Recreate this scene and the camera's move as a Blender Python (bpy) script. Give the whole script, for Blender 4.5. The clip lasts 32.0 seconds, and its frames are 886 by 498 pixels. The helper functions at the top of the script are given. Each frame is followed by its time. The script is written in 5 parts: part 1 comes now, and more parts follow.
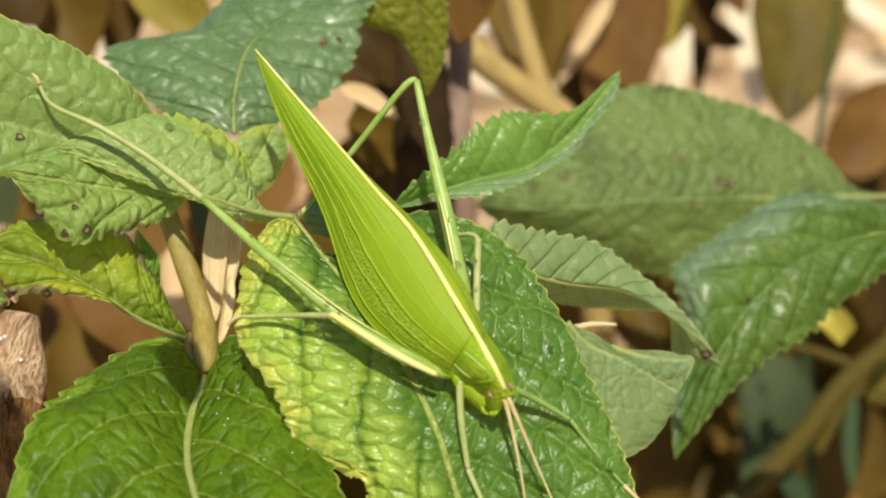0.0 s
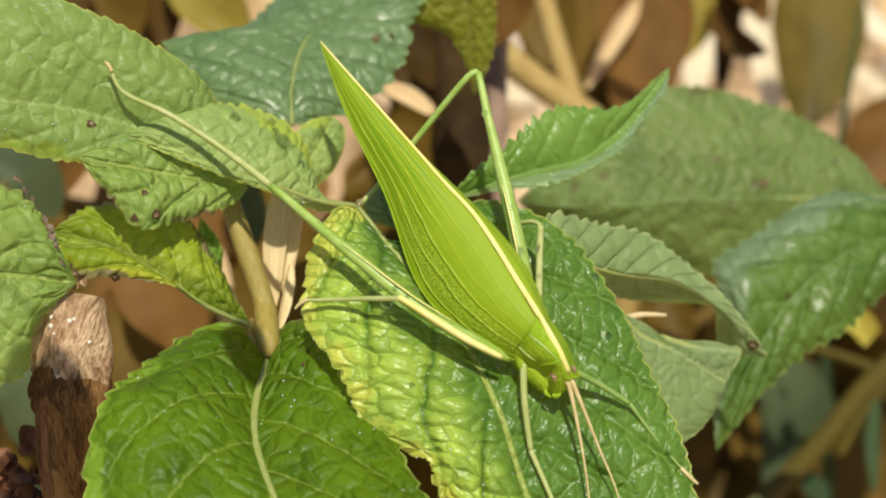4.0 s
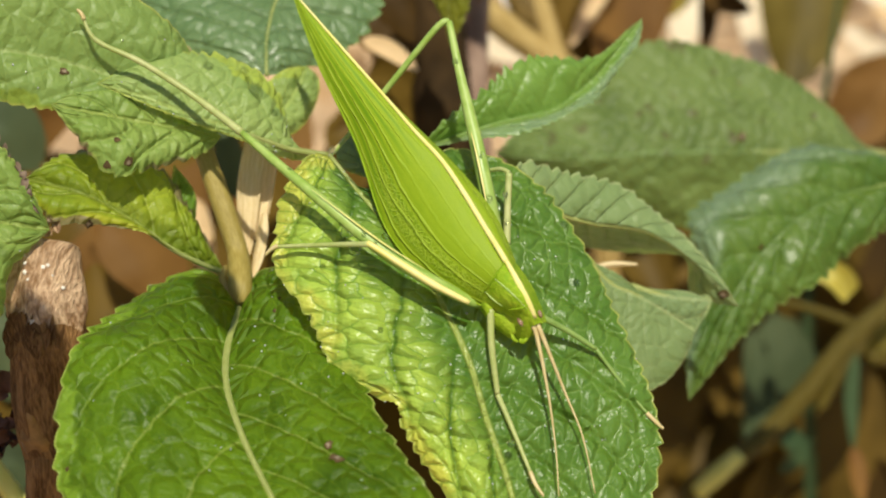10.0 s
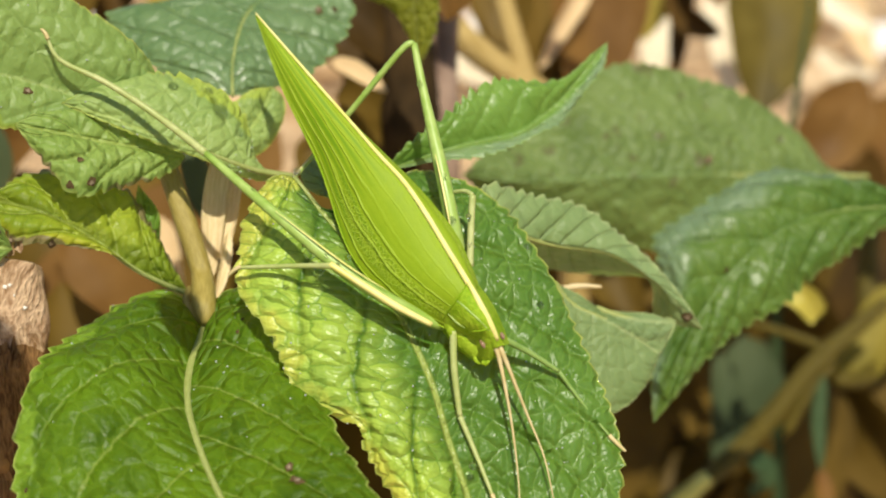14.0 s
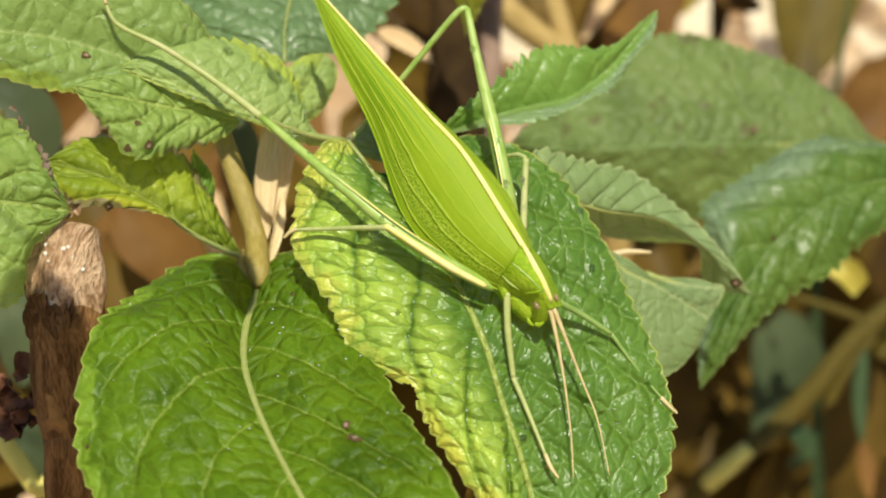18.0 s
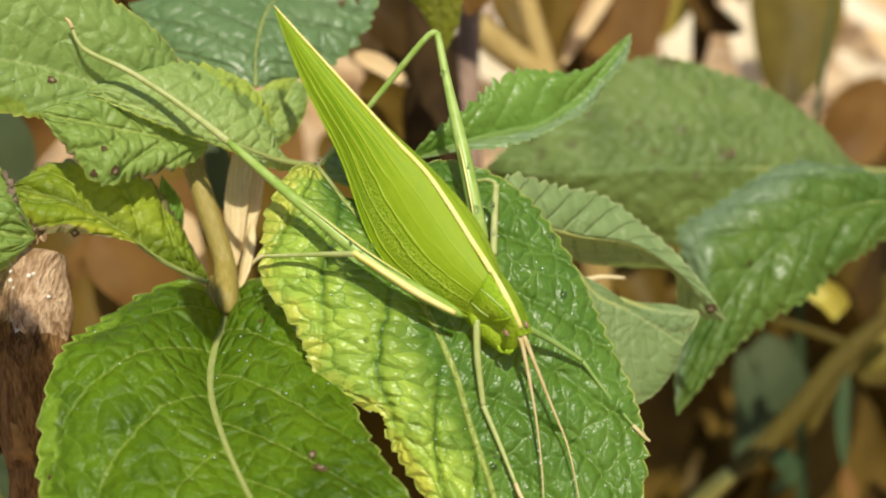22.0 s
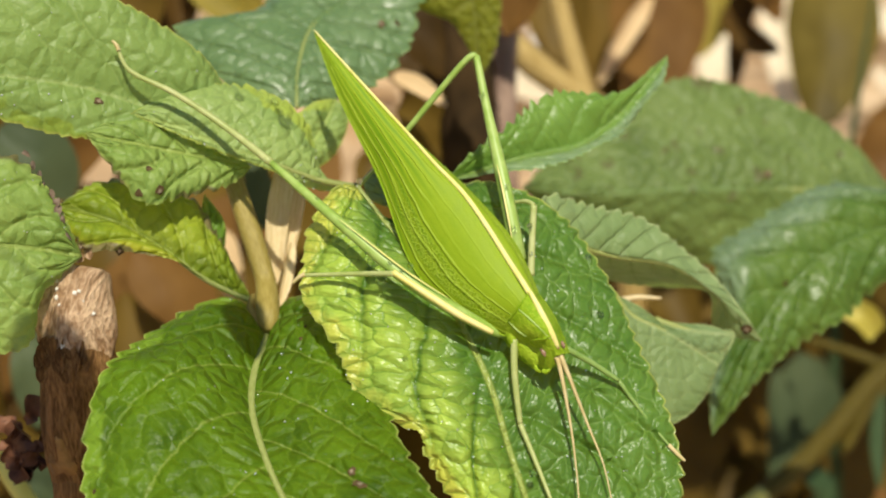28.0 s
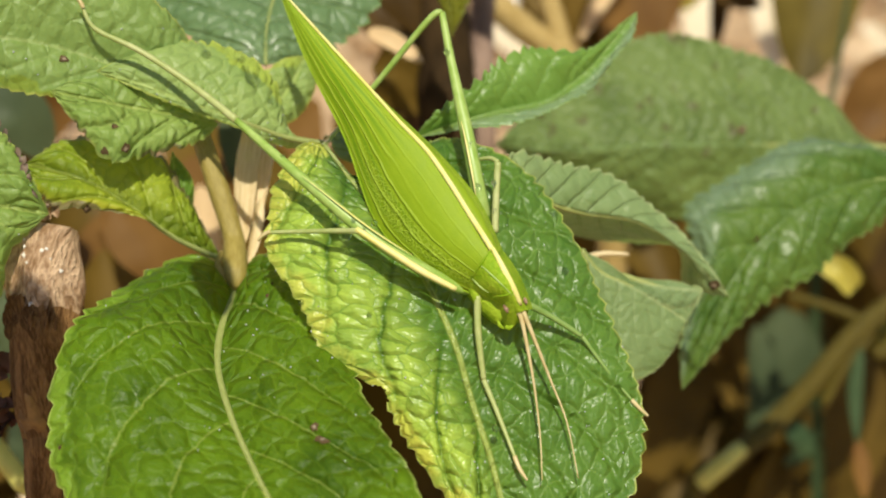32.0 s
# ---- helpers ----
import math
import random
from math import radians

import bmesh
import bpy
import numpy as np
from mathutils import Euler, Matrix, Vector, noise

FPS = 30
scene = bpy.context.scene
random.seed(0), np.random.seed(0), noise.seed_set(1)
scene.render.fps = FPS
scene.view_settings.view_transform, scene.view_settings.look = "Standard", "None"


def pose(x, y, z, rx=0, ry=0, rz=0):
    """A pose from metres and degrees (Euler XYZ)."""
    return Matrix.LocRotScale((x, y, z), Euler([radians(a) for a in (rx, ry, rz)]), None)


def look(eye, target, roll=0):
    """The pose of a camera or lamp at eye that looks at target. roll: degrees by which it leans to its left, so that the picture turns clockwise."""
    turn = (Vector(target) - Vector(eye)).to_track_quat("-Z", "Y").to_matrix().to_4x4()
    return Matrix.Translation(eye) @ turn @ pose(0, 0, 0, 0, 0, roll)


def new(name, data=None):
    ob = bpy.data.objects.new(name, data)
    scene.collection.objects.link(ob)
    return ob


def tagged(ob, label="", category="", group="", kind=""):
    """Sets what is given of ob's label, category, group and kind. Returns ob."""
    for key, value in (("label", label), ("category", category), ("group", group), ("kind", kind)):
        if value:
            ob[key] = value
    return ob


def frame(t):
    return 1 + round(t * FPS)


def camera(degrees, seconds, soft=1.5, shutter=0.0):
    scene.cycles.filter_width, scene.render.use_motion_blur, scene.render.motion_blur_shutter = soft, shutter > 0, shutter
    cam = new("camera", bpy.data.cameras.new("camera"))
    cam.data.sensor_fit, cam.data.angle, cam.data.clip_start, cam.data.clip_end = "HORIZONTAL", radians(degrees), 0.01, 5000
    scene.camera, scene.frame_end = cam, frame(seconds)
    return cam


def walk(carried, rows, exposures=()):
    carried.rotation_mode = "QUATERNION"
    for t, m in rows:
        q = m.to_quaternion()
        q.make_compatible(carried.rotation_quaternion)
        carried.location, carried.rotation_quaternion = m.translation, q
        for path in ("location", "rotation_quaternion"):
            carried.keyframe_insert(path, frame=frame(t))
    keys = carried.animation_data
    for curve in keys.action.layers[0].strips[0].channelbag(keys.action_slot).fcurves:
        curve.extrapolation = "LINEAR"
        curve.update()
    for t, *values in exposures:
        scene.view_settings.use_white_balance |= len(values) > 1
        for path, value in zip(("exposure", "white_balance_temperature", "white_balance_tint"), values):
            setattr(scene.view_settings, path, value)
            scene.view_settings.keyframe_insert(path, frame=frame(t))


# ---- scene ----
cam = camera(34, 32.0, soft=2.0)
cam.data.dof.use_dof = True
cam.data.dof.focus_distance = 0.171
cam.data.dof.aperture_fstop = 18.5

PATH = [
    (0, pose(0.00621, -0.16385, 0.44333, 64.881, 0.929, 0.303)),
    (0.5, pose(0.00484, -0.16784, 0.44517, 65.462, 0.739, -0.353)),
    (1, pose(0.00412, -0.16725, 0.44293, 65.540, 0.772, -0.495)),
    (1.5, pose(-0.00186, -0.16704, 0.44330, 65.233, 0.242, -0.938)),
    (2, pose(-0.00298, -0.16717, 0.44208, 65.521, 0.353, -0.673)),
    (2.5, pose(-0.00291, -0.16707, 0.44175, 65.483, 0.421, -0.219)),
    (3, pose(-0.00323, -0.16770, 0.44125, 65.253, 0.427, -0.131)),
    (3.5, pose(-0.00297, -0.16848, 0.44158, 65.438, 0.323, -0.070)),
    (5.5, pose(-0.00145, -0.17144, 0.44131, 66.081, 0.150, 0.211)),
    (6, pose(-0.00072, -0.17261, 0.44166, 66.027, 0.188, 0.311)),
    (6.5, pose(-0.00112, -0.17433, 0.44234, 65.777, 0.172, 0.167)),
    (7, pose(-0.00097, -0.17296, 0.44077, 65.375, 0.023, 0.219)),
    (7.5, pose(0.00090, -0.17307, 0.44128, 65.481, 0.225, 0.451)),
    (8, pose(0.00271, -0.17388, 0.44238, 65.160, 0.325, 0.808)),
    (8.5, pose(0.00198, -0.17360, 0.44200, 64.988, 0.296, 0.462)),
    (9, pose(-0.00000, -0.17220, 0.44030, 65.000, 0.000, -0.000)),
    (9.5, pose(0.00001, -0.17257, 0.44030, 64.800, 0.047, -0.093)),
    (10, pose(0.00103, -0.17171, 0.44008, 64.384, 0.176, 0.106)),
    (10.5, pose(0.00098, -0.17244, 0.44013, 64.807, 0.270, 0.213)),
    (11, pose(0.00217, -0.17359, 0.44167, 64.394, 0.353, 0.527)),
    (11.5, pose(0.00185, -0.17357, 0.44170, 64.400, 0.141, 0.525)),
    (12, pose(0.00100, -0.17502, 0.44329, 64.947, -0.102, 0.296)),
    (12.5, pose(0.00618, -0.17278, 0.44296, 65.300, -0.094, 0.685)),
    (13, pose(0.00650, -0.17309, 0.44242, 65.497, -0.190, 0.072)),
    (13.5, pose(0.00568, -0.17272, 0.44156, 65.302, -0.297, -0.227)),
    (14, pose(0.00265, -0.17171, 0.44032, 65.174, -0.453, -0.599)),
    (14.5, pose(0.00235, -0.17287, 0.44138, 64.836, -0.325, -0.494)),
    (16.5, pose(0.00132, -0.17412, 0.44081, 64.976, -0.003, 0.030)),
    (17, pose(0.00048, -0.17397, 0.44029, 64.664, -0.015, 0.182)),
    (17.5, pose(-0.00086, -0.17310, 0.43894, 64.713, -0.158, 0.209)),
    (18, pose(-0.00053, -0.17412, 0.43870, 64.522, -0.153, 0.429)),
    (18.5, pose(-0.00055, -0.17601, 0.44071, 64.364, -0.295, 0.714)),
    (19, pose(0.00055, -0.17174, 0.43777, 64.813, -0.269, 1.181)),
    (19.5, pose(-0.00041, -0.17130, 0.43907, 64.991, -0.214, 0.737)),
    (20, pose(0.00369, -0.17323, 0.44174, 65.300, 0.268, 1.240)),
    (20.5, pose(0.00474, -0.17426, 0.44186, 65.479, 0.111, 0.879)),
    (21, pose(0.00371, -0.17413, 0.44089, 65.636, -0.023, 0.385)),
    (21.5, pose(0.00412, -0.17377, 0.44107, 65.255, 0.091, 0.510)),
    (22, pose(0.00216, -0.17215, 0.43836, 65.389, -0.210, 0.122)),
    (22.5, pose(0.00045, -0.17215, 0.43821, 65.405, -0.414, -0.217)),
    (23, pose(0.00147, -0.17318, 0.43995, 65.218, -0.362, 0.164)),
    (23.5, pose(0.00154, -0.17340, 0.44041, 65.321, -0.263, 0.255)),
    (24, pose(0.00187, -0.17331, 0.43999, 65.181, -0.159, 0.424)),
    (24.5, pose(0.00300, -0.17469, 0.44079, 65.471, 0.044, 0.716)),
    (25, pose(0.00426, -0.17642, 0.44279, 65.431, 0.281, 1.018)),
    (25.5, pose(0.00391, -0.17692, 0.44294, 65.740, 0.372, 1.037)),
    (26, pose(0.00274, -0.17801, 0.44297, 65.828, 0.183, 1.136)),
    (26.5, pose(0.00155, -0.17578, 0.44038, 66.038, -0.037, 1.068)),
    (28.5, pose(0.00160, -0.17355, 0.43962, 65.855, 0.075, 1.518)),
    (29, pose(0.00110, -0.17285, 0.43838, 65.643, 0.015, 1.399)),
    (29.5, pose(0.00385, -0.17497, 0.44069, 65.342, 0.385, 1.873)),
    (30, pose(0.00561, -0.17575, 0.44101, 64.917, 0.409, 1.752)),
    (30.5, pose(0.00540, -0.17622, 0.44169, 64.894, 0.322, 1.454)),
    (31, pose(0.00530, -0.17407, 0.43933, 65.074, 0.268, 1.322)),
    (31.5, pose(0.00548, -0.17539, 0.44071, 64.705, 0.296, 1.308)),
    (32, pose(0.00597, -0.17446, 0.44044, 64.181, 0.190, 1.430)),
]
walk(cam, PATH, exposures=((0.0, 0.32), (6.0, 0.26), (9.0, 0.25), (13.0, 0.37), (19.0, 0.42), (22.0, 0.30), (24.0, 0.30), (26.0, 0.33), (32.0, 0.30)))

# ---- light ----
world = bpy.data.worlds.new("world")
scene.world = world
world.use_nodes = True
sky = world.node_tree.nodes.new("ShaderNodeTexSky")
sky.sky_type, sky.sun_disc = "NISHITA", False
SUN_WAY = Vector((0.06, -0.50, 0.86)).normalized()      # towards the sun
sky.sun_elevation = math.asin(SUN_WAY.z)
sky.sun_rotation = math.atan2(SUN_WAY.x, SUN_WAY.y)
world.node_tree.links.new(sky.outputs[0], world.node_tree.nodes["Background"].inputs[0])
world.node_tree.nodes["Background"].inputs[1].default_value = 0.078
sun = new("sun", bpy.data.lights.new("sun", "SUN"))
sun.data.energy, sun.data.angle, sun.data.color = 4.2, radians(0.6), (1.0, 0.945, 0.77)
sun.matrix_world = look(SUN_WAY * 3, (0, 0, 0))

# ---- the shrub's own axes: millimetres, x across, y up along the shrub, z out from it ----
TILT = radians(25)
CENTRE = Vector((0.0, 0.0, 0.36))
AX = Vector((1, 0, 0))
AY = Vector((0, math.sin(TILT), math.cos(TILT)))
AZ = Vector((0, -math.cos(TILT), math.sin(TILT)))


def S(p):
    """A place in the world from millimetres in the shrub's axes."""
    return CENTRE + (AX * p[0] + AY * p[1] + AZ * p[2]) * 0.001


# ---- materials ----
def material(name):
    m = bpy.data.materials.new(name)
    m.use_nodes = True
    nt = m.node_tree
    nt.nodes.clear()
    return m, nt


class Net:
    """A short way to write node trees."""

    def __init__(self, nt):
        self.nt = nt

    def node(self, kind, **sockets):
        n = self.nt.nodes.new(kind)
        for k, v in sockets.items():
            self.put(n.inputs[k.replace("_", " ")], v)
        return n

    def put(self, socket, v):
        if isinstance(v, bpy.types.NodeSocket):
            self.nt.links.new(v, socket)
        else:
            socket.default_value = v

    def math(self, op, a, b=0.0, clamp=False):
        n = self.nt.nodes.new("ShaderNodeMath")
        n.operation, n.use_clamp = op, clamp
        self.put(n.inputs[0], a)
        self.put(n.inputs[1], b)
        return n.outputs[0]

    def ramp(self, x, lo, hi, a=0.0, b=1.0):
        n = self.nt.nodes.new("ShaderNodeMapRange")
        n.interpolation_type = "SMOOTHSTEP"
        for i, v in enumerate((x, lo, hi, a, b)):
            self.put(n.inputs[i], v)
        return n.outputs[0]

    def mix(self, f, a, b):
        n = self.nt.nodes.new("ShaderNodeMix")
        n.data_type = "RGBA"
        self.put(n.inputs[0], f)
        self.put(n.inputs[6], a if isinstance(a, bpy.types.NodeSocket) else (*a, 1))
        self.put(n.inputs[7], b if isinstance(b, bpy.types.NodeSocket) else (*b, 1))
        return n.outputs[2]

    def noise(self, vec, scale, detail=3.0, rough=0.55):
        n = self.node("ShaderNodeTexNoise", Scale=scale, Detail=detail, Roughness=rough)
        if vec is not None:
            self.put(n.inputs["Vector"], vec)
        return n.outputs["Fac"]

    def uv(self, name):
        n = self.nt.nodes.new("ShaderNodeUVMap")
        n.uv_map = name
        return n.outputs[0]

    def split(self, v):
        n = self.nt.nodes.new("ShaderNodeSeparateXYZ")
        self.put(n.inputs[0], v)
        return n.outputs

    def bump(self, h, strength, distance, normal=None):
        n = self.node("ShaderNodeBump", Strength=strength, Distance=distance, Height=h)
        if normal is not None:
            self.put(n.inputs["Normal"], normal)
        return n.outputs[0]

    def out(self, shader):
        o = self.nt.nodes.new("ShaderNodeOutputMaterial")
        self.nt.links.new(shader, o.inputs[0])


def leaf_material(name, dark, light, vein, yellow=(0.42, 0.42, 0.03), tint_side=0.0, tint_from=0.9, rough=0.36, glow=0.35, spots=0.0,
                  coat=0.0, relief=0.8, side_col=None, spec=0.28, mid_mix=0.4, depth=0.0004, pale=None, net_col=None, net_mix=0.14, scorch=0.0, crease=0.6,
                  side_mix=0.5, side_w=0.035, rim_col=None, margin=0.0, mottle=0.12, mid_w=0.004):
    """A quilted leaf: pale midrib and side veins, cross veins that part the blade into puffed cells, blotches, a
    yellowing margin or a half tinted for sheen or sun, and brown specks.
    """
    m, nt = material(name)
    g = Net(nt)
    met, pat, cel = g.uv("metric"), g.uv("vein"), g.uv("cell")
    flat = g.node("ShaderNodeMapping", Vector=nt.nodes.new("ShaderNodeTexCoord").outputs["Object"], Scale=(10, 10, 10)).outputs[0]
    warp = g.node("ShaderNodeTexNoise", Vector=flat, Scale=45.0, Detail=3.0)
    wv = g.node("ShaderNodeVectorMath")
    wv.operation = "SCALE"
    wv.inputs["Scale"].default_value = 0.55
    nt.links.new(warp.outputs["Color"], wv.inputs[0])
    av = g.node("ShaderNodeVectorMath")
    nt.links.new(cel, av.inputs[0])
    nt.links.new(wv.outputs[0], av.inputs[1])
    bent = av.outputs[0]

    def voronoi(feature, scale, rand):
        n = g.node("ShaderNodeTexVoronoi", Vector=bent, Scale=scale, Randomness=rand)
        n.voronoi_dimensions, n.feature = "2D", feature
        return n.outputs

    q, u, _ = g.split(pat)
    s, along, _ = g.split(met)
    au = g.math("ABSOLUTE", u)
    across = g.math("ABSOLUTE", s)
    edge = g.math("DIVIDE", g.math("MULTIPLY", across, g.math("SUBTRACT", 1.0, au)), g.math("MAXIMUM", au, 0.02))
    wob = g.math("MULTIPLY", g.math("SUBTRACT", g.noise(met, 30.0, 3.0), 0.5), 0.26)
    qq = g.math("ADD", q, g.math("MULTIPLY", wob, g.ramp(au, 0.05, 0.4)))
    d = g.math("ABSOLUTE", g.math("SUBTRACT", g.math("FRACT", g.math("ADD", qq, 0.5)), 0.5))
    side = g.math("MULTIPLY", g.ramp(d, 0.004, side_w, 1.0, 0.0), g.ramp(au, 0.5, 0.97, 1.0, 0.1))
    mid = g.ramp(across, mid_w * 0.35, mid_w, 1.0, 0.0)
    gap = voronoi("DISTANCE_TO_EDGE", 1.0, 0.85)["Distance"]
    gap2 = voronoi("DISTANCE_TO_EDGE", 2.7, 0.9)["Distance"]
    tone = g.split(voronoi("F1", 1.0, 0.85)["Color"])[0]
    net = g.math("MULTIPLY", g.ramp(gap, 0.0, 0.085, 1.0, 0.0), g.ramp(g.noise(met, 18.0, 2.0), 0.3, 0.6, 0.35, 1.0))
    net2 = g.ramp(gap2, 0.0, 0.10, 1.0, 0.0)
    blotch = g.noise(flat, 9.0, 4.0)
    fine = g.noise(flat, 160.0, 3.0)
    patch = g.noise(flat, 32.0, 3.0, 0.6)
    col = g.mix(g.ramp(g.math("ADD", blotch, g.math("MULTIPLY", fine, 0.25)), 0.42, 0.85), dark, light)
    col = g.mix(g.ramp(tone, 0.2, 0.9, 0.0, mottle * 2.5), col, light)
    drift = g.math("SUBTRACT", blotch, 0.5)
    ye = g.math("ADD", g.math("MULTIPLY", u, tint_side), g.math("MULTIPLY", drift, 0.9))
    turned = g.ramp(ye, tint_from - 0.25, tint_from + 0.2)
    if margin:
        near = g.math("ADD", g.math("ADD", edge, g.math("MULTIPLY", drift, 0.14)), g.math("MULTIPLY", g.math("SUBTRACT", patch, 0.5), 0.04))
        turned = g.math("MULTIPLY", g.ramp(near, margin * 0.25, margin, 1.0, 0.0), g.ramp(g.math("MULTIPLY", u, tint_side), 0.0, 0.3))
    # pale lightens one half's colour in place of sun glare
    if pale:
        fade = g.math("ADD", g.math("MULTIPLY", u, tint_side), g.math("MULTIPLY", drift, 0.9))
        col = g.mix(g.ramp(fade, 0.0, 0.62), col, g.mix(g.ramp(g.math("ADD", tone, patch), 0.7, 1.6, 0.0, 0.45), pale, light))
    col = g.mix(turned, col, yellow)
    rim = g.ramp(edge, 0.0008, 0.0034, 1.0, 0.0)
    col = g.mix(g.math("MULTIPLY", rim, 0.75), col, rim_col or vein)
    col = g.mix(g.ramp(patch, 0.35, 0.75, 0.0, 0.35), col, light)
    lines = net_col or vein
    if pale:
        lines = g.mix(g.ramp(g.math("MULTIPLY", u, tint_side), -0.1, 0.1), (0.20, 0.33, 0.07), net_col)
        net = g.math("MULTIPLY", net, g.ramp(g.math("MULTIPLY", u, tint_side), -0.1, 0.1, 0.5, 1.0))
    # a dark net_col paints the creases' shade into the colour
    col = g.mix(g.math("MULTIPLY", net, net_mix), col, lines)
    col = g.mix(g.math("MULTIPLY", net2, 0.07), col, net_col or vein)
    if pale:
        side = g.math("MULTIPLY", side, g.ramp(g.math("MULTIPLY", u, tint_side), -0.1, 0.12, 0.12, 1.0))
    # a dark side_col likewise paints shade in the vein grooves
    col = g.mix(g.math("MULTIPLY", side, side_mix), col, side_col or vein)
    col = g.mix(g.math("MULTIPLY", mid, mid_mix), col, vein)
    if spots:
        sp = g.ramp(g.noise(met, 22.0, 3.0, 0.6), 0.80 - spots, 0.86 - spots)
        col = g.mix(g.math("MULTIPLY", sp, 0.7), col, (0.09, 0.065, 0.035))
    if scorch:
        burnt = g.ramp(g.math("ADD", au, g.math("MULTIPLY", g.math("SUBTRACT", g.noise(flat, 24.0, 3.0, 0.6), 0.5), 0.7)), 1.06 - scorch, 1.12 - scorch)
        col = g.mix(g.math("MULTIPLY", burnt, 0.85), col, g.mix(fine, (0.07, 0.045, 0.03), (0.26, 0.19, 0.11)))
    puff = g.ramp(gap, -0.06, 0.36)
    cells = g.math("ADD", g.math("MULTIPLY", puff, g.ramp(tone, 0.0, 1.0, 0.75, 1.15)), g.math("MULTIPLY", g.ramp(gap2, -0.1, 0.45), 0.12))
    groove = g.math("MAXIMUM", g.ramp(d, 0.0, 0.12, 1.0, 0.0), mid)
    h = g.math("SUBTRACT", g.math("ADD", cells, g.math("MULTIPLY", fine, 0.025)), g.math("MULTIPLY", groove, crease))
    nor = g.bump(h, relief, depth)
    b = g.node("ShaderNodeBsdfPrincipled", Base_Color=col, Roughness=g.ramp(fine, 0.2, 0.8, rough - 0.06, rough + 0.12), Normal=nor)
    b.inputs["Specular IOR Level"].default_value = spec
    b.inputs["Coat Weight"].default_value = coat
    b.inputs["Coat Roughness"].default_value = 0.22
    tcol = g.mix(0.5, col, (0.36, 0.50, 0.03))
    t = g.node("ShaderNodeBsdfTranslucent", Color=tcol, Normal=nor)
    mx = g.node("ShaderNodeMixShader", Fac=glow)
    nt.links.new(b.outputs[0], mx.inputs[1])
    nt.links.new(t.outputs[0], mx.inputs[2])
    g.out(mx.outputs[0])
    return m


def plain_material(name, a, b, scale=300.0, rough=0.5, bump=0.3, depth=0.0003, glow=0.0, stretch=None, spec=0.5):
    """Two colours in a grain of noise, with fine relief; stretch pulls the grain along the parts' length."""
    m, nt = material(name)
    g = Net(nt)
    tc = nt.nodes.new("ShaderNodeTexCoord").outputs["Object"]
    vec = tc
    if stretch:
        vec = g.uv("metric")
        mp = g.node("ShaderNodeMapping", Vector=vec, Scale=stretch)
        vec = mp.outputs[0]
    n1, n2 = g.noise(vec, scale, 4.0), g.noise(vec, scale * 0.17, 2.0)
    col = g.mix(g.ramp(g.math("ADD", g.math("MULTIPLY", n1, 0.5), g.math("MULTIPLY", n2, 0.5)), 0.36, 0.64), a, b)
    p = g.node("ShaderNodeBsdfPrincipled", Base_Color=col, Roughness=g.ramp(n1, 0.2, 0.8, rough - 0.1, min(1.0, rough + 0.12)), Normal=g.bump(n1, bump, depth))
    p.inputs["Specular IOR Level"].default_value = spec
    if glow:
        t = g.node("ShaderNodeBsdfTranslucent", Color=col)
        mx = g.node("ShaderNodeMixShader", Fac=glow)
        nt.links.new(p.outputs[0], mx.inputs[1])
        nt.links.new(t.outputs[0], mx.inputs[2])
        g.out(mx.outputs[0])
    else:
        g.out(p.outputs[0])
    return m


VEIN = (0.42, 0.50, 0.12)
# dark green for the shade in creases between cells
NET = (0.07, 0.15, 0.012)
M_leaf = leaf_material("leaf_green", (0.085, 0.19, 0.016), (0.15, 0.29, 0.032), VEIN, rough=0.44, net_col=NET, net_mix=0.3)
# its yellow is a pale bluish tone over the lower half
M_leaf_two = leaf_material("leaf_two_toned", (0.12, 0.24, 0.03), (0.19, 0.33, 0.06), (0.26, 0.38, 0.12), yellow=(0.22, 0.32, 0.17), tint_side=1.0, tint_from=0.40, rough=0.36, spec=0.4, net_col=NET, net_mix=0.10, side_mix=0.12, crease=0.2, depth=0.00018)
M_leaf_under = leaf_material("leaf_underside", (0.15, 0.23, 0.08), (0.24, 0.33, 0.14), (0.38, 0.45, 0.20), rough=0.45, net_mix=0.15, side_mix=0.3, crease=0.3, depth=0.0002, mid_mix=0.6, rim_col=(0.40, 0.45, 0.2))
M_leaf_scorched = leaf_material("leaf_scorched", (0.19, 0.30, 0.06), (0.30, 0.41, 0.10), VEIN, rough=0.42, net_col=(0.10, 0.19, 0.03), net_mix=0.25, scorch=0.1, side_mix=0.25, depth=0.0004)
# the pale left margin puts that side's sunlight into the colour
M_leaf_front = leaf_material("leaf_deep_green", (0.024, 0.076, 0.0015), (0.105, 0.21, 0.006), VEIN, yellow=(0.17, 0.30, 0.022), tint_side=-1.0, margin=0.015, rough=0.43, mid_mix=0.85, spec=0.27, net_col=(0.17, 0.28, 0.02), net_mix=0.26, side_col=(0.30, 0.38, 0.08), side_mix=0.5, side_w=0.028, crease=0.4, depth=0.0005, relief=0.9, mid_w=0.005, mottle=0.18)
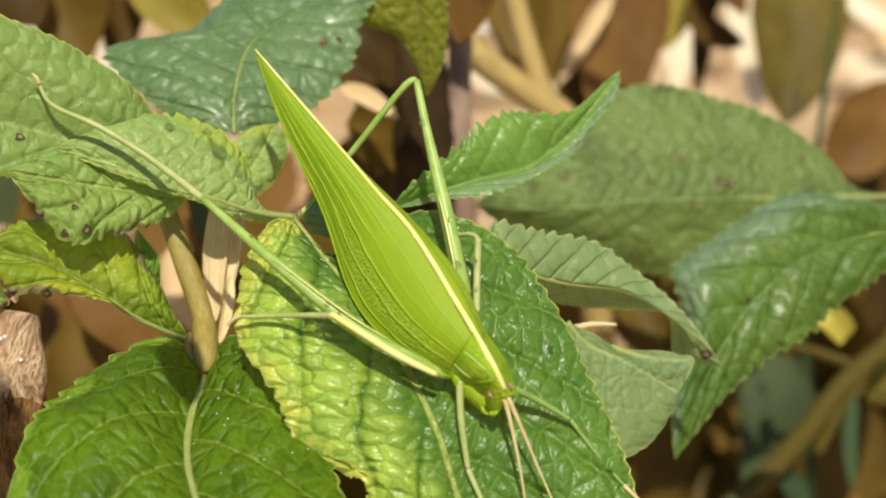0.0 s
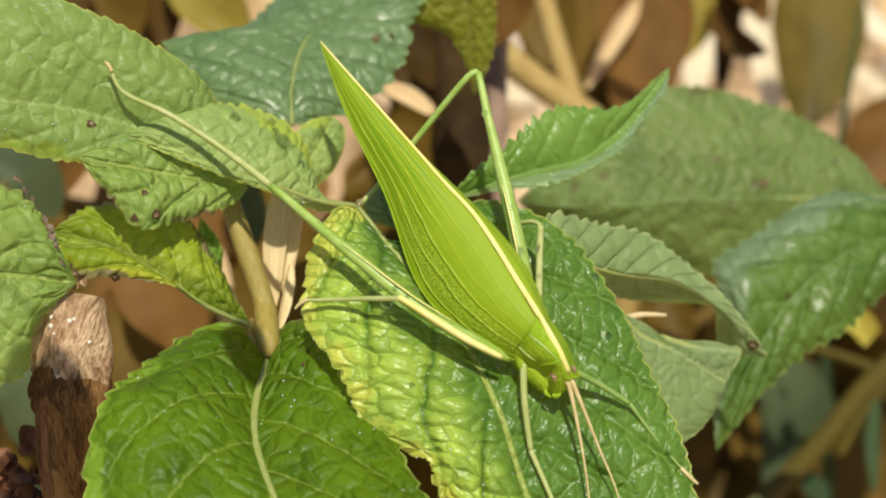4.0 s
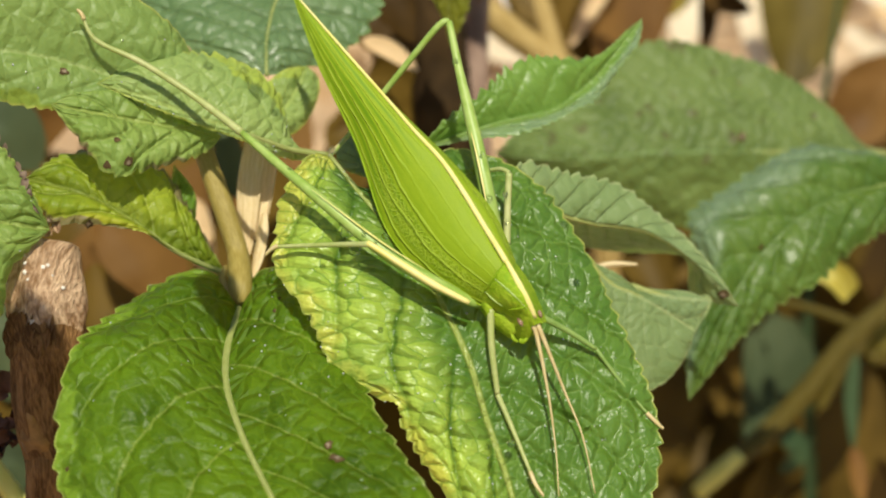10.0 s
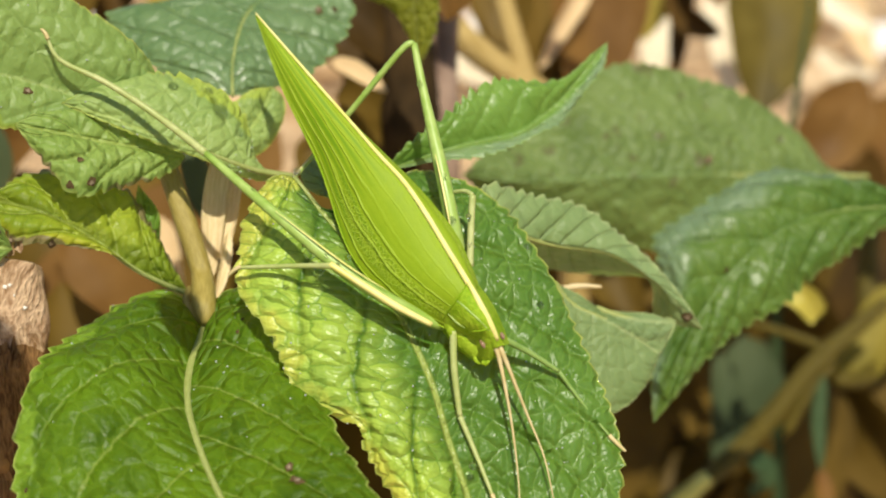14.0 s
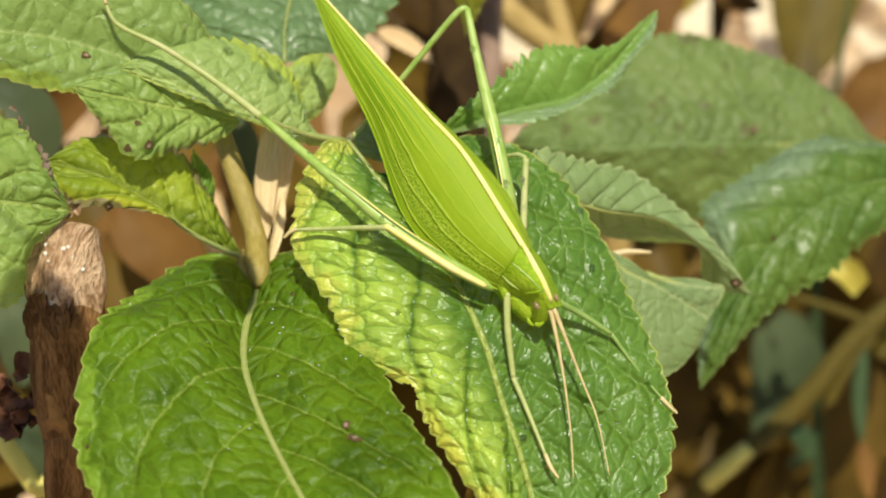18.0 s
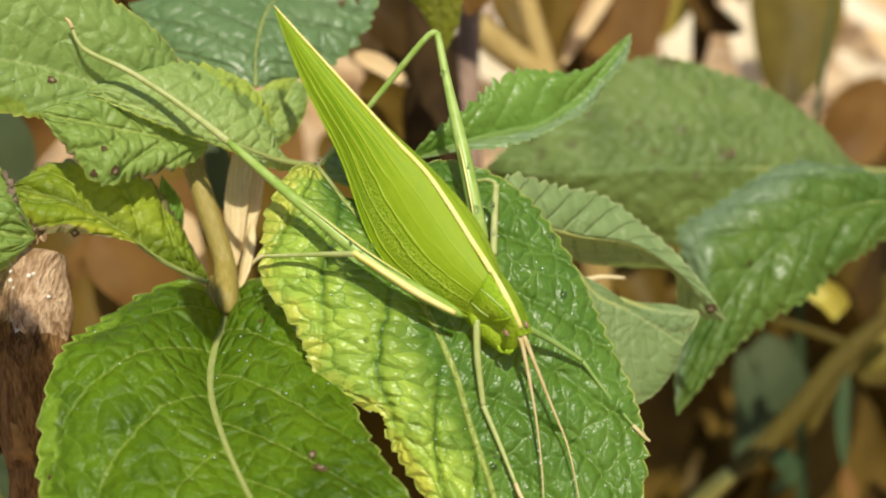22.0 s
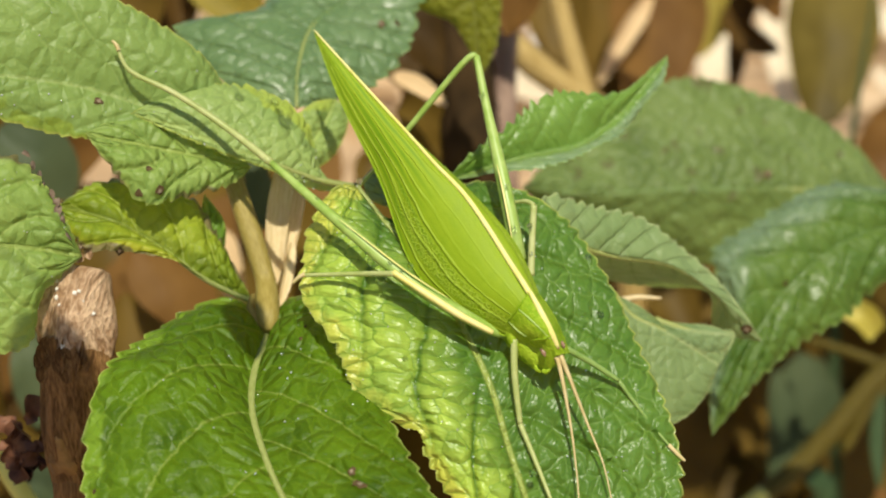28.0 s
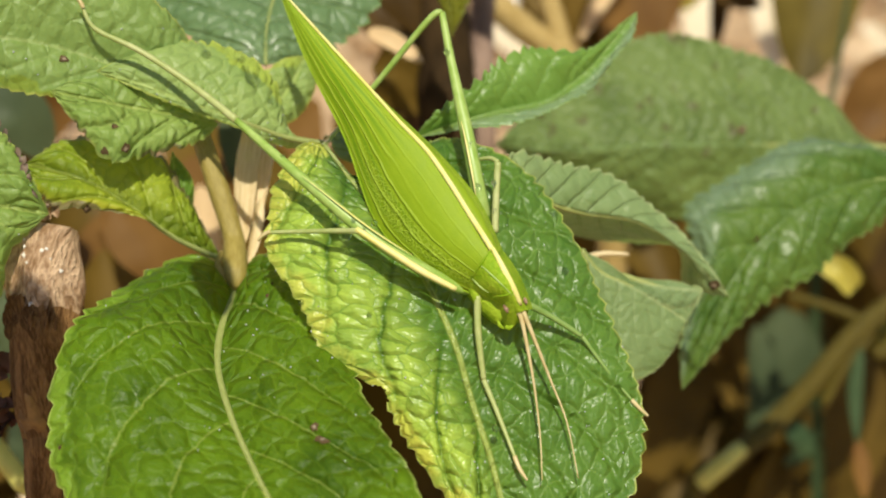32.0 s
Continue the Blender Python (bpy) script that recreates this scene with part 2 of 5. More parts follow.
# real yellow margin; the pale half is sun glare put into colour
M_leaf_yellow = leaf_material("leaf_yellowing", (0.056, 0.152, 0.018), (0.112, 0.23, 0.032), VEIN, yellow=(0.62, 0.65, 0.10), tint_side=-1.0, margin=0.024, pale=(0.46, 0.63, 0.085), rough=0.34, side_mix=0.9, side_w=0.075, side_col=(0.05, 0.14, 0.010), spec=0.45, mid_mix=0.8, net_col=(0.11, 0.24, 0.015), net_mix=0.75, crease=0.5, depth=0.0004, relief=0.9, rim_col=(0.50, 0.52, 0.12), mid_w=0.0055)
M_leaf_pale = leaf_material("leaf_pale", (0.165, 0.26, 0.06), (0.24, 0.35, 0.095), (0.38, 0.48, 0.17), spots=0.05, rough=0.42, net_col=(0.13, 0.21, 0.05), net_mix=0.15, side_mix=0.15, crease=0.15, depth=0.0003, yellow=(0.25, 0.345, 0.05), tint_side=1.0, margin=0.010, mottle=0.2, rim_col=(0.45, 0.46, 0.10))
M_leaf_blue = leaf_material("leaf_bluish", (0.09, 0.175, 0.06), (0.155, 0.245, 0.105), (0.20, 0.32, 0.09), rough=0.40, glow=0.28, coat=0.25, spec=0.5, net_col=(0.06, 0.13, 0.02), net_mix=0.08, side_mix=0.25, depth=0.0004, crease=1.0)
# its yellow is a pale bluish tint that paints the sky sheen
M_leaf_sheen = leaf_material("leaf_sheen", (0.05, 0.118, 0.012), (0.112, 0.19, 0.027), (0.20, 0.32, 0.09), yellow=(0.155, 0.23, 0.135), tint_side=-1.0, tint_from=0.62, rough=0.52, glow=0.28, coat=0.11, spec=0.4, net_col=(0.08, 0.16, 0.02), net_mix=0.12, side_mix=0.12, depth=0.0004, mid_mix=0.15, rim_col=(0.26, 0.36, 0.10))
M_leaf_dull = leaf_material("leaf_dull", (0.072, 0.12, 0.026), (0.165, 0.232, 0.068), (0.24, 0.35, 0.12), spots=0.20, rough=0.46, glow=0.32, mottle=0.25, depth=0.0004, mid_mix=0.5, mid_w=0.005, side_mix=0.2, crease=0.3)
# bright greens and yellower lower half carry the sunlight on this leaf
M_leaf_lit = leaf_material("leaf_lit_yellow_green", (0.15, 0.23, 0.013), (0.33, 0.40, 0.03), VEIN, tint_side=-1.0, tint_from=0.75, rough=0.42, spots=0.05, scorch=0.2, net_col=(0.12, 0.19, 0.015), net_mix=0.3)
M_leaf_fresh = leaf_material("leaf_fresh", (0.21, 0.32, 0.085), (0.33, 0.44, 0.13), (0.48, 0.58, 0.16), rough=0.4, net_col=(0.40, 0.52, 0.14), net_mix=0.2, side_mix=0.25, depth=0.00035, crease=0.3, rim_col=(0.55, 0.60, 0.10), yellow=(0.36, 0.46, 0.07), tint_side=-1.0, margin=0.006)
M_leaf_ladder = leaf_material("leaf_ladder", (0.19, 0.28, 0.10), (0.27, 0.36, 0.15), (0.40, 0.46, 0.21), rough=0.42, scorch=0.03, crease=0.65, net_mix=0.08, side_mix=0.2, depth=0.0004)
M_leaf_olive = leaf_material("leaf_olive", (0.15, 0.16, 0.012), (0.25, 0.25, 0.02), (0.3, 0.3, 0.08), rough=0.5, glow=0.45)
M_stem = plain_material("green_stem", (0.24, 0.28, 0.06), (0.36, 0.39, 0.13), 500, 0.45, stretch=(6, 1, 1), glow=0.1)
M_petiole = plain_material("petiole", (0.27, 0.20, 0.035), (0.40, 0.31, 0.08), 400, 0.5, stretch=(6, 1, 1), glow=0.15)
M_straw = plain_material("dry_stem", (0.60, 0.45, 0.22), (0.80, 0.66, 0.42), 260, 0.6, stretch=(8, 0.6, 1), glow=0.15)
M_bark = plain_material("bark", (0.085, 0.038, 0.011), (0.29, 0.155, 0.06), 110, 0.85, 0.9, 0.0008, stretch=(3, 0.7, 1), spec=0.15)
M_dark = plain_material("dark_bark", (0.02, 0.012, 0.005), (0.06, 0.036, 0.015), 120, 0.9, 0.8, 0.001, spec=0.08)
M_dry = plain_material("dry_leaf", (0.12, 0.055, 0.012), (0.22, 0.115, 0.03), 60, 0.6, 0.6, 0.0006, glow=0.3, spec=0.15)
M_dry_pale = plain_material("pale_dry_leaf", (0.56, 0.37, 0.18), (0.78, 0.58, 0.34), 60, 0.6, 0.6, 0.0006, glow=0.25, spec=0.15)
M_olive = plain_material("olive_leaf", (0.20, 0.16, 0.02), (0.34, 0.27, 0.05), 60, 0.55, 0.5, 0.0005, glow=0.35, spec=0.15)
# near-white colour that stands in for bright sunlit patches
M_sunlit_patch = plain_material("sunlit_patch_leaf", (0.68, 0.56, 0.39), (0.84, 0.75, 0.58), 60, 0.7, 0.4, 0.0005, glow=0.2, spec=0.15)
M_hanging = plain_material("olive_brown_leaf", (0.09, 0.066, 0.010), (0.17, 0.13, 0.026), 60, 0.55, 0.5, 0.0005, glow=0.3, spec=0.15)
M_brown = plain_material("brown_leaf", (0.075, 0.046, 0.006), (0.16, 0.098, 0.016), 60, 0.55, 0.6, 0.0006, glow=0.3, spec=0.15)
# dark brown leaf colour that also stands in for shade
M_brown_shade = plain_material("brown_shade_leaf", (0.03, 0.016, 0.003), (0.085, 0.045, 0.008), 60, 0.6, 0.6, 0.0006, glow=0.15, spec=0.15)
# pale wood colour for the stub's sunlit upper part
M_lit_wood = plain_material("lit_wood", (0.22, 0.12, 0.055), (0.62, 0.43, 0.27), 90, 0.8, 1.0, 0.0009, stretch=(2.2, 0.9, 1), spec=0.2)
M_amber = plain_material("amber_bark", (0.10, 0.045, 0.012), (0.34, 0.18, 0.05), 300, 0.5, 0.8, 0.0004, spec=0.3)
M_curl = plain_material("dead_edge", (0.13, 0.09, 0.06), (0.32, 0.25, 0.19), 500, 0.8, 0.5, 0.0002, spec=0.15)
M_husk = plain_material("husk", (0.05, 0.02, 0.012), (0.20, 0.09, 0.05), 300, 0.45, 0.5, 0.0003, spec=0.15)
M_litter, lt = material("litter")
g = Net(lt)
isl = lt.nodes.new("ShaderNodeNewGeometry").outputs["Random Per Island"]
pick = lt.nodes.new("ShaderNodeValToRGB")
for e, (x, col) in zip((pick.color_ramp.elements[0], pick.color_ramp.elements[1], pick.color_ramp.elements.new(0.3), pick.color_ramp.elements.new(0.6)),
                       ((0.0, (0.18, 0.09, 0.03, 1)), (1.0, (0.85, 0.67, 0.44, 1)), (0.3, (0.5, 0.31, 0.14, 1)), (0.6, (0.78, 0.58, 0.36, 1)))):
    e.position, e.color = x, col
lt.links.new(isl, pick.inputs[0])
grain = g.noise(lt.nodes.new("ShaderNodeTexCoord").outputs["Object"], 260.0, 4.0)
lb = g.node("ShaderNodeBsdfPrincipled", Base_Color=g.mix(g.ramp(grain, 0.3, 0.8, 0.0, 0.4), pick.outputs[0], (0.2, 0.12, 0.06)), Roughness=0.7, Normal=g.bump(grain, 0.5, 0.001))
g.out(lb.outputs[0])
M_mauve = plain_material("mauve_bark", (0.20, 0.13, 0.10), (0.36, 0.25, 0.19), 120, 0.7, 0.5, 0.0006, spec=0.15)
M_orange = plain_material("orange_leaf", (0.17, 0.075, 0.010), (0.24, 0.12, 0.018), 80, 0.6, 0.4, 0.0005, glow=0.3)
# dark olive, so the shade over the weed is in its colour
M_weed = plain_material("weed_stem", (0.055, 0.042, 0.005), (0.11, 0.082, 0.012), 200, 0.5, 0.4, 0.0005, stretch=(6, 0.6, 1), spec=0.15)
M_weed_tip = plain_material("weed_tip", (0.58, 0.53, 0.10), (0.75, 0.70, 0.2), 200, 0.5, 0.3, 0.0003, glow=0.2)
M_spot_grey = plain_material("blight_centre", (0.14, 0.10, 0.06), (0.28, 0.22, 0.15), 900, 0.8, 0.5, 0.0002, spec=0.1)
M_pale_spot = plain_material("pale_fungus", (0.55, 0.5, 0.42), (0.75, 0.7, 0.62), 900, 0.8, 0.5, 0.0002)
# grey and blade greens darkened in place of shade over the weed
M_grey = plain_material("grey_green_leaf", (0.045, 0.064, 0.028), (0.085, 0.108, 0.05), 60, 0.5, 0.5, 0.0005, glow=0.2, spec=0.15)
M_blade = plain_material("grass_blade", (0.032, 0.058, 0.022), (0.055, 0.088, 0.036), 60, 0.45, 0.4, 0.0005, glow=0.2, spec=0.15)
M_petal = plain_material("petal", (0.50, 0.42, 0.06), (0.64, 0.57, 0.16), 200, 0.5, 0.3, 0.0003, glow=0.4)
M_tan = plain_material("tan_stem", (0.30, 0.20, 0.06), (0.46, 0.33, 0.13), 200, 0.55, 0.4, 0.0005, stretch=(6, 0.6, 1), spec=0.15)
M_spot = plain_material("blight", (0.035, 0.022, 0.008), (0.12, 0.08, 0.035), 900, 0.8, 0.5, 0.0002, spec=0.1)
M_ground = plain_material("soil", (0.30, 0.19, 0.10), (0.60, 0.42, 0.25), 45, 0.9, 1.0, 0.004, spec=0.15)


# ---- builders ----
def part(name, bm, mat, parent=None, label="", smooth=True):
    me = bpy.data.meshes.new(name)
    bm.to_mesh(me)
    bm.free()
    me.materials.append(mat)
    if smooth:
        me.shade_smooth()
    ob = new(name, me)
    if parent is not None:
        ob.parent = parent
        if parent.data is None:
            ob.matrix_parent_inverse = Matrix.Translation(-parent.location)
    if label:
        ob["label"] = label
    return ob


def thing(name, label, category, base=(0, 0, 0), group="", kind=""):
    ob = tagged(new(name), label, category, group, kind)
    ob.location = S(base)
    return ob


def bez(pts, t):
    pts = [Vector(p) for p in pts]
    while len(pts) > 1:
        pts = [a.lerp(b, t) for a, b in zip(pts, pts[1:])]
    return pts[0]


def spline(pts, t):
    """A smooth curve through the points."""
    n = len(pts) - 1
    i = min(int(t * n), n - 1)
    f = t * n - i
    p = [Vector(pts[max(0, min(n, k))]) for k in (i - 1, i, i + 1, i + 2)]
    return 0.5 * (2 * p[1] + (p[2] - p[0]) * f + (2 * p[0] - 5 * p[1] + 4 * p[2] - p[3]) * f * f + (3 * p[1] - p[0] - 3 * p[2] + p[3]) * f ** 3)


def tube(name, pts, radii, mat, parent, sides=10, steps=16, flat=1.0, label="", through_points=True, lumps=0.0):
    """A tapered stalk along a curve; radii in millimetres, evenly spread; flat squeezes it towards the viewer."""
    bm = bmesh.new()
    uv = bm.loops.layers.uv.new("metric")
    rings, lens = [], []
    prev, length = None, 0.0
    for i in range(steps + 1):
        t = i / steps
        c = spline(pts, t) if through_points else bez(pts, t)
        a, b = (spline(pts, max(0, t - 0.01)), spline(pts, min(1, t + 0.01)))
        T = (b - a).normalized()
        k = t * (len(radii) - 1)
        j = min(int(k), len(radii) - 2)
        r = radii[j] + (radii[j + 1] - radii[j]) * (k - j)
        X = T.cross(Vector((0, 0, 1)))
        X = X.normalized() if X.length > 1e-3 else Vector((1, 0, 0))
        Y = X.cross(T)
        if prev is not None:
            length += (c - prev).length
        prev = c
        ring = []
        for s in range(sides):
            an = 2 * math.pi * s / sides
            rr = r * (1 + lumps * noise.noise(c * 0.15 + X * math.cos(an) * 2 + Y * math.sin(an) * 2))
            ring.append(bm.verts.new(S(c + X * math.cos(an) * rr + Y * math.sin(an) * rr * flat)))
        rings.append(ring)
        lens.append((length, r))
    for i in range(steps):
        for s in range(sides):
            f = bm.faces.new((rings[i][s], rings[i][(s + 1) % sides], rings[i + 1][(s + 1) % sides], rings[i + 1][s]))
            for lp, (ii, ss) in zip(f.loops, ((i, s), (i, s + 1), (i + 1, s + 1), (i + 1, s))):
                lp[uv].uv = (ss / sides * 2 * math.pi * lens[ii][1] * 0.01, lens[ii][0] * 0.01)
    bm.faces.new(rings[0])
    bm.faces.new(rings[-1][::-1])
    bmesh.ops.recalc_face_normals(bm, faces=bm.faces)
    return part(name, bm, mat, parent, label)


def sampled(pts, n):
    """n + 1 even steps along a smooth curve."""
    m = 8 * n
    p = [spline(pts, i / m) for i in range(m + 1)]
    run = [0.0]
    for q, r in zip(p, p[1:]):
        run.append(run[-1] + (r - q).length)
    out, k = [], 0
    for i in range(n + 1):
        want = run[-1] * i / n
        while k < m - 1 and run[k + 1] < want:
            k += 1
        out.append(p[k].lerp(p[k + 1], (want - run[k]) / max(run[k + 1] - run[k], 1e-9)))
    return out, run[-1]


def leaf(parent, rib, one, two, mat, dome=(1.0, 1.0), tooth=1.15, pitch=1.9, quilt=0.45, veins=8, sweep=1.6, ruffle=0.35, nu=36, nv=120,
         bites=(), stalk=0.45, seed=0, lumpy=1.0, label="", name="leaf", ribbed=True, cells=(2.0, 1.8), shift=0.0, rib_up=0.78):
    """A toothed, quilted leaf between its midrib and its two margins, each a curve from base to tip. dome: how far the halves bulge;
    tooth, pitch: the teeth's depth and spacing, all in millimetres. cells: the size of the puffed cells across and along the side veins; shift: how far the
    first half's side veins are moved towards the tip."""
    mid, length = sampled(rib, nv)
    rims, lens = zip(*(sampled(c, nv) for c in (one, two)))
    bm = bmesh.new()
    met, pat = bm.loops.layers.uv.new("metric"), bm.loops.layers.uv.new("vein")
    cel = bm.loops.layers.uv.new("cell")
    lay = [2 * j / nu - 1 for j in range(nu + 1)]
    lay = [math.copysign(abs(u) ** 0.85, u) for u in lay]
    grid, info, seam = [], [], []
    lean = []
    for k in (0, 1):
        vn, sw = (veins[k], sweep[k]) if isinstance(veins, tuple) else (veins, sweep)
        mean = sum((a - b).length for a, b in zip(rims[k], mid)) / (nv + 1)
        t = math.atan(sw / vn * length / max(mean, 0.5))
        lean.append((math.cos(t) / cells[1], math.sin(t) / cells[1], length / vn * math.cos(t) / cells[0]))
    for i in range(nv + 1):
        v = i / nv
        T = (mid[min(nv, i + 1)] - mid[max(0, i - 1)]).normalized()
        N = (rims[0][i] - rims[1][i]).cross(T)
        if N.length < 1e-6:
            N = Vector((0, 0.4, 0.9))
        if N.z < 0:
            N = -N
        N = (N.normalized() + Vector((0, 0.15, 0.5))).normalized()
        row, rin = [], []
        for u in lay:
            k = 0 if u < 0 else 1
            au = abs(u)
            out = rims[k][i] - mid[i]
            w = out.length
            way = out / w if w > 1e-6 else Vector((0, 0, 0))
            body = min(1.0, w / 5.0) * min(1.0, v * 7)
            jag = v * lens[k] / pitch + 0.8 * noise.noise(Vector((v * 9, k * 5.0, seed * 3.1)))
            saw = jag % 1.0
            saw = (saw / 0.8) ** 0.7 if saw < 0.8 else (1 - saw) / 0.2
            big = 0.6 + 0.75 * noise.noise(Vector((v * 23, k * 7.0, seed * 1.3)))
            vn, sw = (veins[k], sweep[k]) if isinstance(veins, tuple) else (veins, sweep)
            q = v * vn - sw * au ** 1.15 + (0.5 if k else -shift)
            fr = q - math.floor(q)
            puff = (1 - abs(2 * fr - 1) ** 3.5) * au ** 0.5 * (1 - au ** 5) * body
            wave = au ** 2 * noise.noise(Vector((v * 6 + seed * 3.3, u * 1.5, seed * 1.7))) * ruffle * 2.2
            at = mid[i] + out * au
            lump = noise.noise(at * 0.3 + Vector((0, 0, seed * 2.9))) * quilt * 0.4 * lumpy * au ** 0.3 * body
            p = at + way * (tooth * (saw - 0.5) * big * au ** 6 * body)
            p = p + N * (dome[k] * body * (1 - (2 * au - 1) ** 2) + quilt * puff + wave * body + lump)
            row.append(bm.verts.new(S(p)))
            rin.append((math.copysign(au * w, u) * 0.01, v * length * 0.01, q, u, q * lean[k][2] + 17.3 * k, au * w * lean[k][0] + v * length * lean[k][1]))
            if u == 0:
                vn, sw = (veins[0], sweep[0]) if isinstance(veins, tuple) else (veins, sweep)
                seam.append((0, v * length * 0.01, v * vn - shift, 0, (v * vn - shift) * lean[0][2], v * length * lean[0][1]))
        grid.append(row)
        info.append(rin)
    for i in range(nv):
        for j in range(nu):
            cu, cv = (lay[j] + lay[j + 1]) / 2, (i + 0.5) / nv
            if any(((cu - x) / rx) ** 2 + ((cv - y) / ry) ** 2 < 1 + 0.8 * noise.noise(Vector((cu * 9, cv * 40, seed))) for x, y, rx, ry in bites):
                continue
            f = bm.faces.new((grid[i][j], grid[i][j + 1], grid[i + 1][j + 1], grid[i + 1][j]))
            for lp, (ii, jj) in zip(f.loops, ((i, j), (i, j + 1), (i + 1, j + 1), (i + 1, j))):
                x = seam[ii] if cu < 0 and 2 * jj == nu else info[ii][jj]
                lp[met].uv, lp[pat].uv, lp[cel].uv = (x[0], x[1]), (x[2], x[3]), (x[4], x[5])
    bmesh.ops.delete(bm, geom=[v for v in bm.verts if not v.link_faces], context="VERTS")
    bmesh.ops.recalc_face_normals(bm, faces=bm.faces)
    ob = part(name, bm, mat, parent, label)
    if ribbed:
        step = max(1, nv // 12)
        tube("midrib", [m + Vector((0, 0, -rib_up * stalk)) for m in mid[::step]], [stalk * (1.7 - 0.9 * rib_up), stalk, stalk * 0.7, stalk * 0.45, stalk * 0.15], M_stem, ob, 6, 30)
    return ob


def rnd(k):
    return random.Random(k)


def dry(name, rib, width, mat, parent, roll=0.0, cup=0.3, nu=8, nv=12, label="", point=0.7):
    """A plain curled leaf: rib from base to tip, half width in millimetres, roll turns its face about the rib, cup curls it."""
    mid, length = sampled(rib, nv)
    bm = bmesh.new()
    met = bm.loops.layers.uv.new("metric")
    rows = []
    a, b = 0.5, point
    top = (a / (a + b)) ** a * (b / (a + b)) ** b
    for i in range(nv + 1):
        v = i / nv
        T = (mid[min(nv, i + 1)] - mid[max(0, i - 1)]).normalized()
        X = T.cross(Vector((0, 0, 1)))
        X = X.normalized() if X.length > 1e-3 else Vector((1, 0, 0))
        Y = X.cross(T)
        c, d = math.cos(radians(roll)), math.sin(radians(roll))
        X, Y = X * c + Y * d, Y * c - X * d
        w = width * max(0.03, max(v, 1e-3) ** a * max(1 - v, 1e-3) ** b / top) * (1 + 0.15 * noise.noise(mid[i] * 0.11))
        row = []
        for j in range(nu + 1):
            u = 2 * j / nu - 1
            p = mid[i] + X * (u * w) + Y * (cup * w * u * u + 0.12 * w * noise.noise(Vector((u * 2, v * 4, width + roll))))
            row.append(bm.verts.new(S(p)))
        rows.append(row)
    for i in range(nv):
        for j in range(nu):
            f = bm.faces.new((rows[i][j], rows[i][j + 1], rows[i + 1][j + 1], rows[i + 1][j]))
            for lp, (ii, jj) in zip(f.loops, ((i, j), (i, j + 1), (i + 1, j + 1), (i + 1, j))):
                lp[met].uv = ((2 * jj / nu - 1) * width * 0.01, ii / nv * length * 0.01)
    return part(name, bm, mat, parent, label)


# ---- the ground ----
def ground():
    bm = bmesh.new()
    rows = []
    for i in range(61):
        row = []
        for j in range(61):
            x = math.copysign(abs(i / 30 - 1) ** 3, i - 30) * 40
            y = math.copysign(abs(j / 30 - 1) ** 3, j - 30) * 40 + 0.6
            z = 0.012 * noise.noise(Vector((x * 9, y * 9, 0))) + 0.03 * noise.noise(Vector((x * 2, y * 2, 4)))
            row.append(bm.verts.new((x, y, z)))
        rows.append(row)
    for i in range(60):
        for j in range(60):
            bm.faces.new((rows[i][j], rows[i + 1][j], rows[i + 1][j + 1], rows[i][j + 1]))
    tagged(part("ground", bm, M_ground), "dry brown soil under the leaf litter", "ground", kind="structure")


ground()


def litter():
    """Fallen dry leaves over the soil."""
    r = rnd(11)
    verts, faces = [], []
    for _ in range(2600):
        far, way = 0.15 + 2.4 * r.random() ** 0.9, r.uniform(0, 2 * math.pi)
        x, y = far * math.cos(way), far * math.sin(way) + 0.5
        z = 0.012 * noise.noise(Vector((x * 9, y * 9, 0))) + 0.03 * noise.noise(Vector((x * 2, y * 2, 4)))
        m = Matrix.Translation((x, y, z + r.uniform(0.004, 0.03))) @ Euler((r.uniform(-0.6, 0.6), r.uniform(-0.6, 0.6), r.uniform(0, 6.3))).to_matrix().to_4x4()
        l, w, c = r.uniform(0.02, 0.055), r.uniform(0.007, 0.018), r.uniform(-0.5, 0.7)
        k = len(verts)
        for i in range(6):
            v = i / 5
            for u in (-1, 0, 1):
                verts.append(m @ Vector((u * w * math.sin(math.pi * (0.05 + 0.9 * v)), (v - 0.5) * 2 * l, abs(u) * w * c + 0.01 * c * (v - 0.5) ** 2)))
        for i in range(5):
            for j in range(2):
                a = k + 3 * i + j
                faces.append((a, a + 1, a + 4, a + 3))
    me = bpy.data.meshes.new("leaf_litter")
    me.from_pydata(verts, [], faces)
    me.materials.append(M_litter)
    me.shade_smooth()
    tagged(new("leaf_litter", me), "dry straw-coloured fallen leaves on the soil", "leaf litter", kind="stuff")


litter()

# ---- the shrub ----
shrub = thing("leafy_shrub", "green shrub with toothed wrinkled leaves and wet drops", "plant", (-24.4, -15.5, -9.5))
tube("stem", [(-24.4, -8.7, 8.0), (-24.9, -7.0, 7.4), (-25.4, -4.6, 5.4), (-26.0, -1.9, 3.6), (-27.9, 3.7, 2.9), (-30.7, 11.4, 1.9), (-32.9, 17.9, -0.0)], [0.7, 1.55, 1.6, 1.35, 1.45, 1.3, 1.0], M_petiole, shrub, 12, 36)
tube("leaf_sheath", [(-27.2, -4.1, 5.0), (-27.4, -5.9, 6.0), (-26.2, -7.6, 7.0), (-24.6, -8.9, 7.4)], [0.3, 0.55, 0.6, 0.5], M_petiole, shrub, 8, 20)
dry("dry_bract", [(-22.8, 2.9, 1.0), (-23.2, -0.8, 1.5), (-24.2, -5.6, 2.0)], 0.8, M_straw, shrub, 25, 0.7, 8, 20, label="curled straw-coloured dry bract", point=0.5)
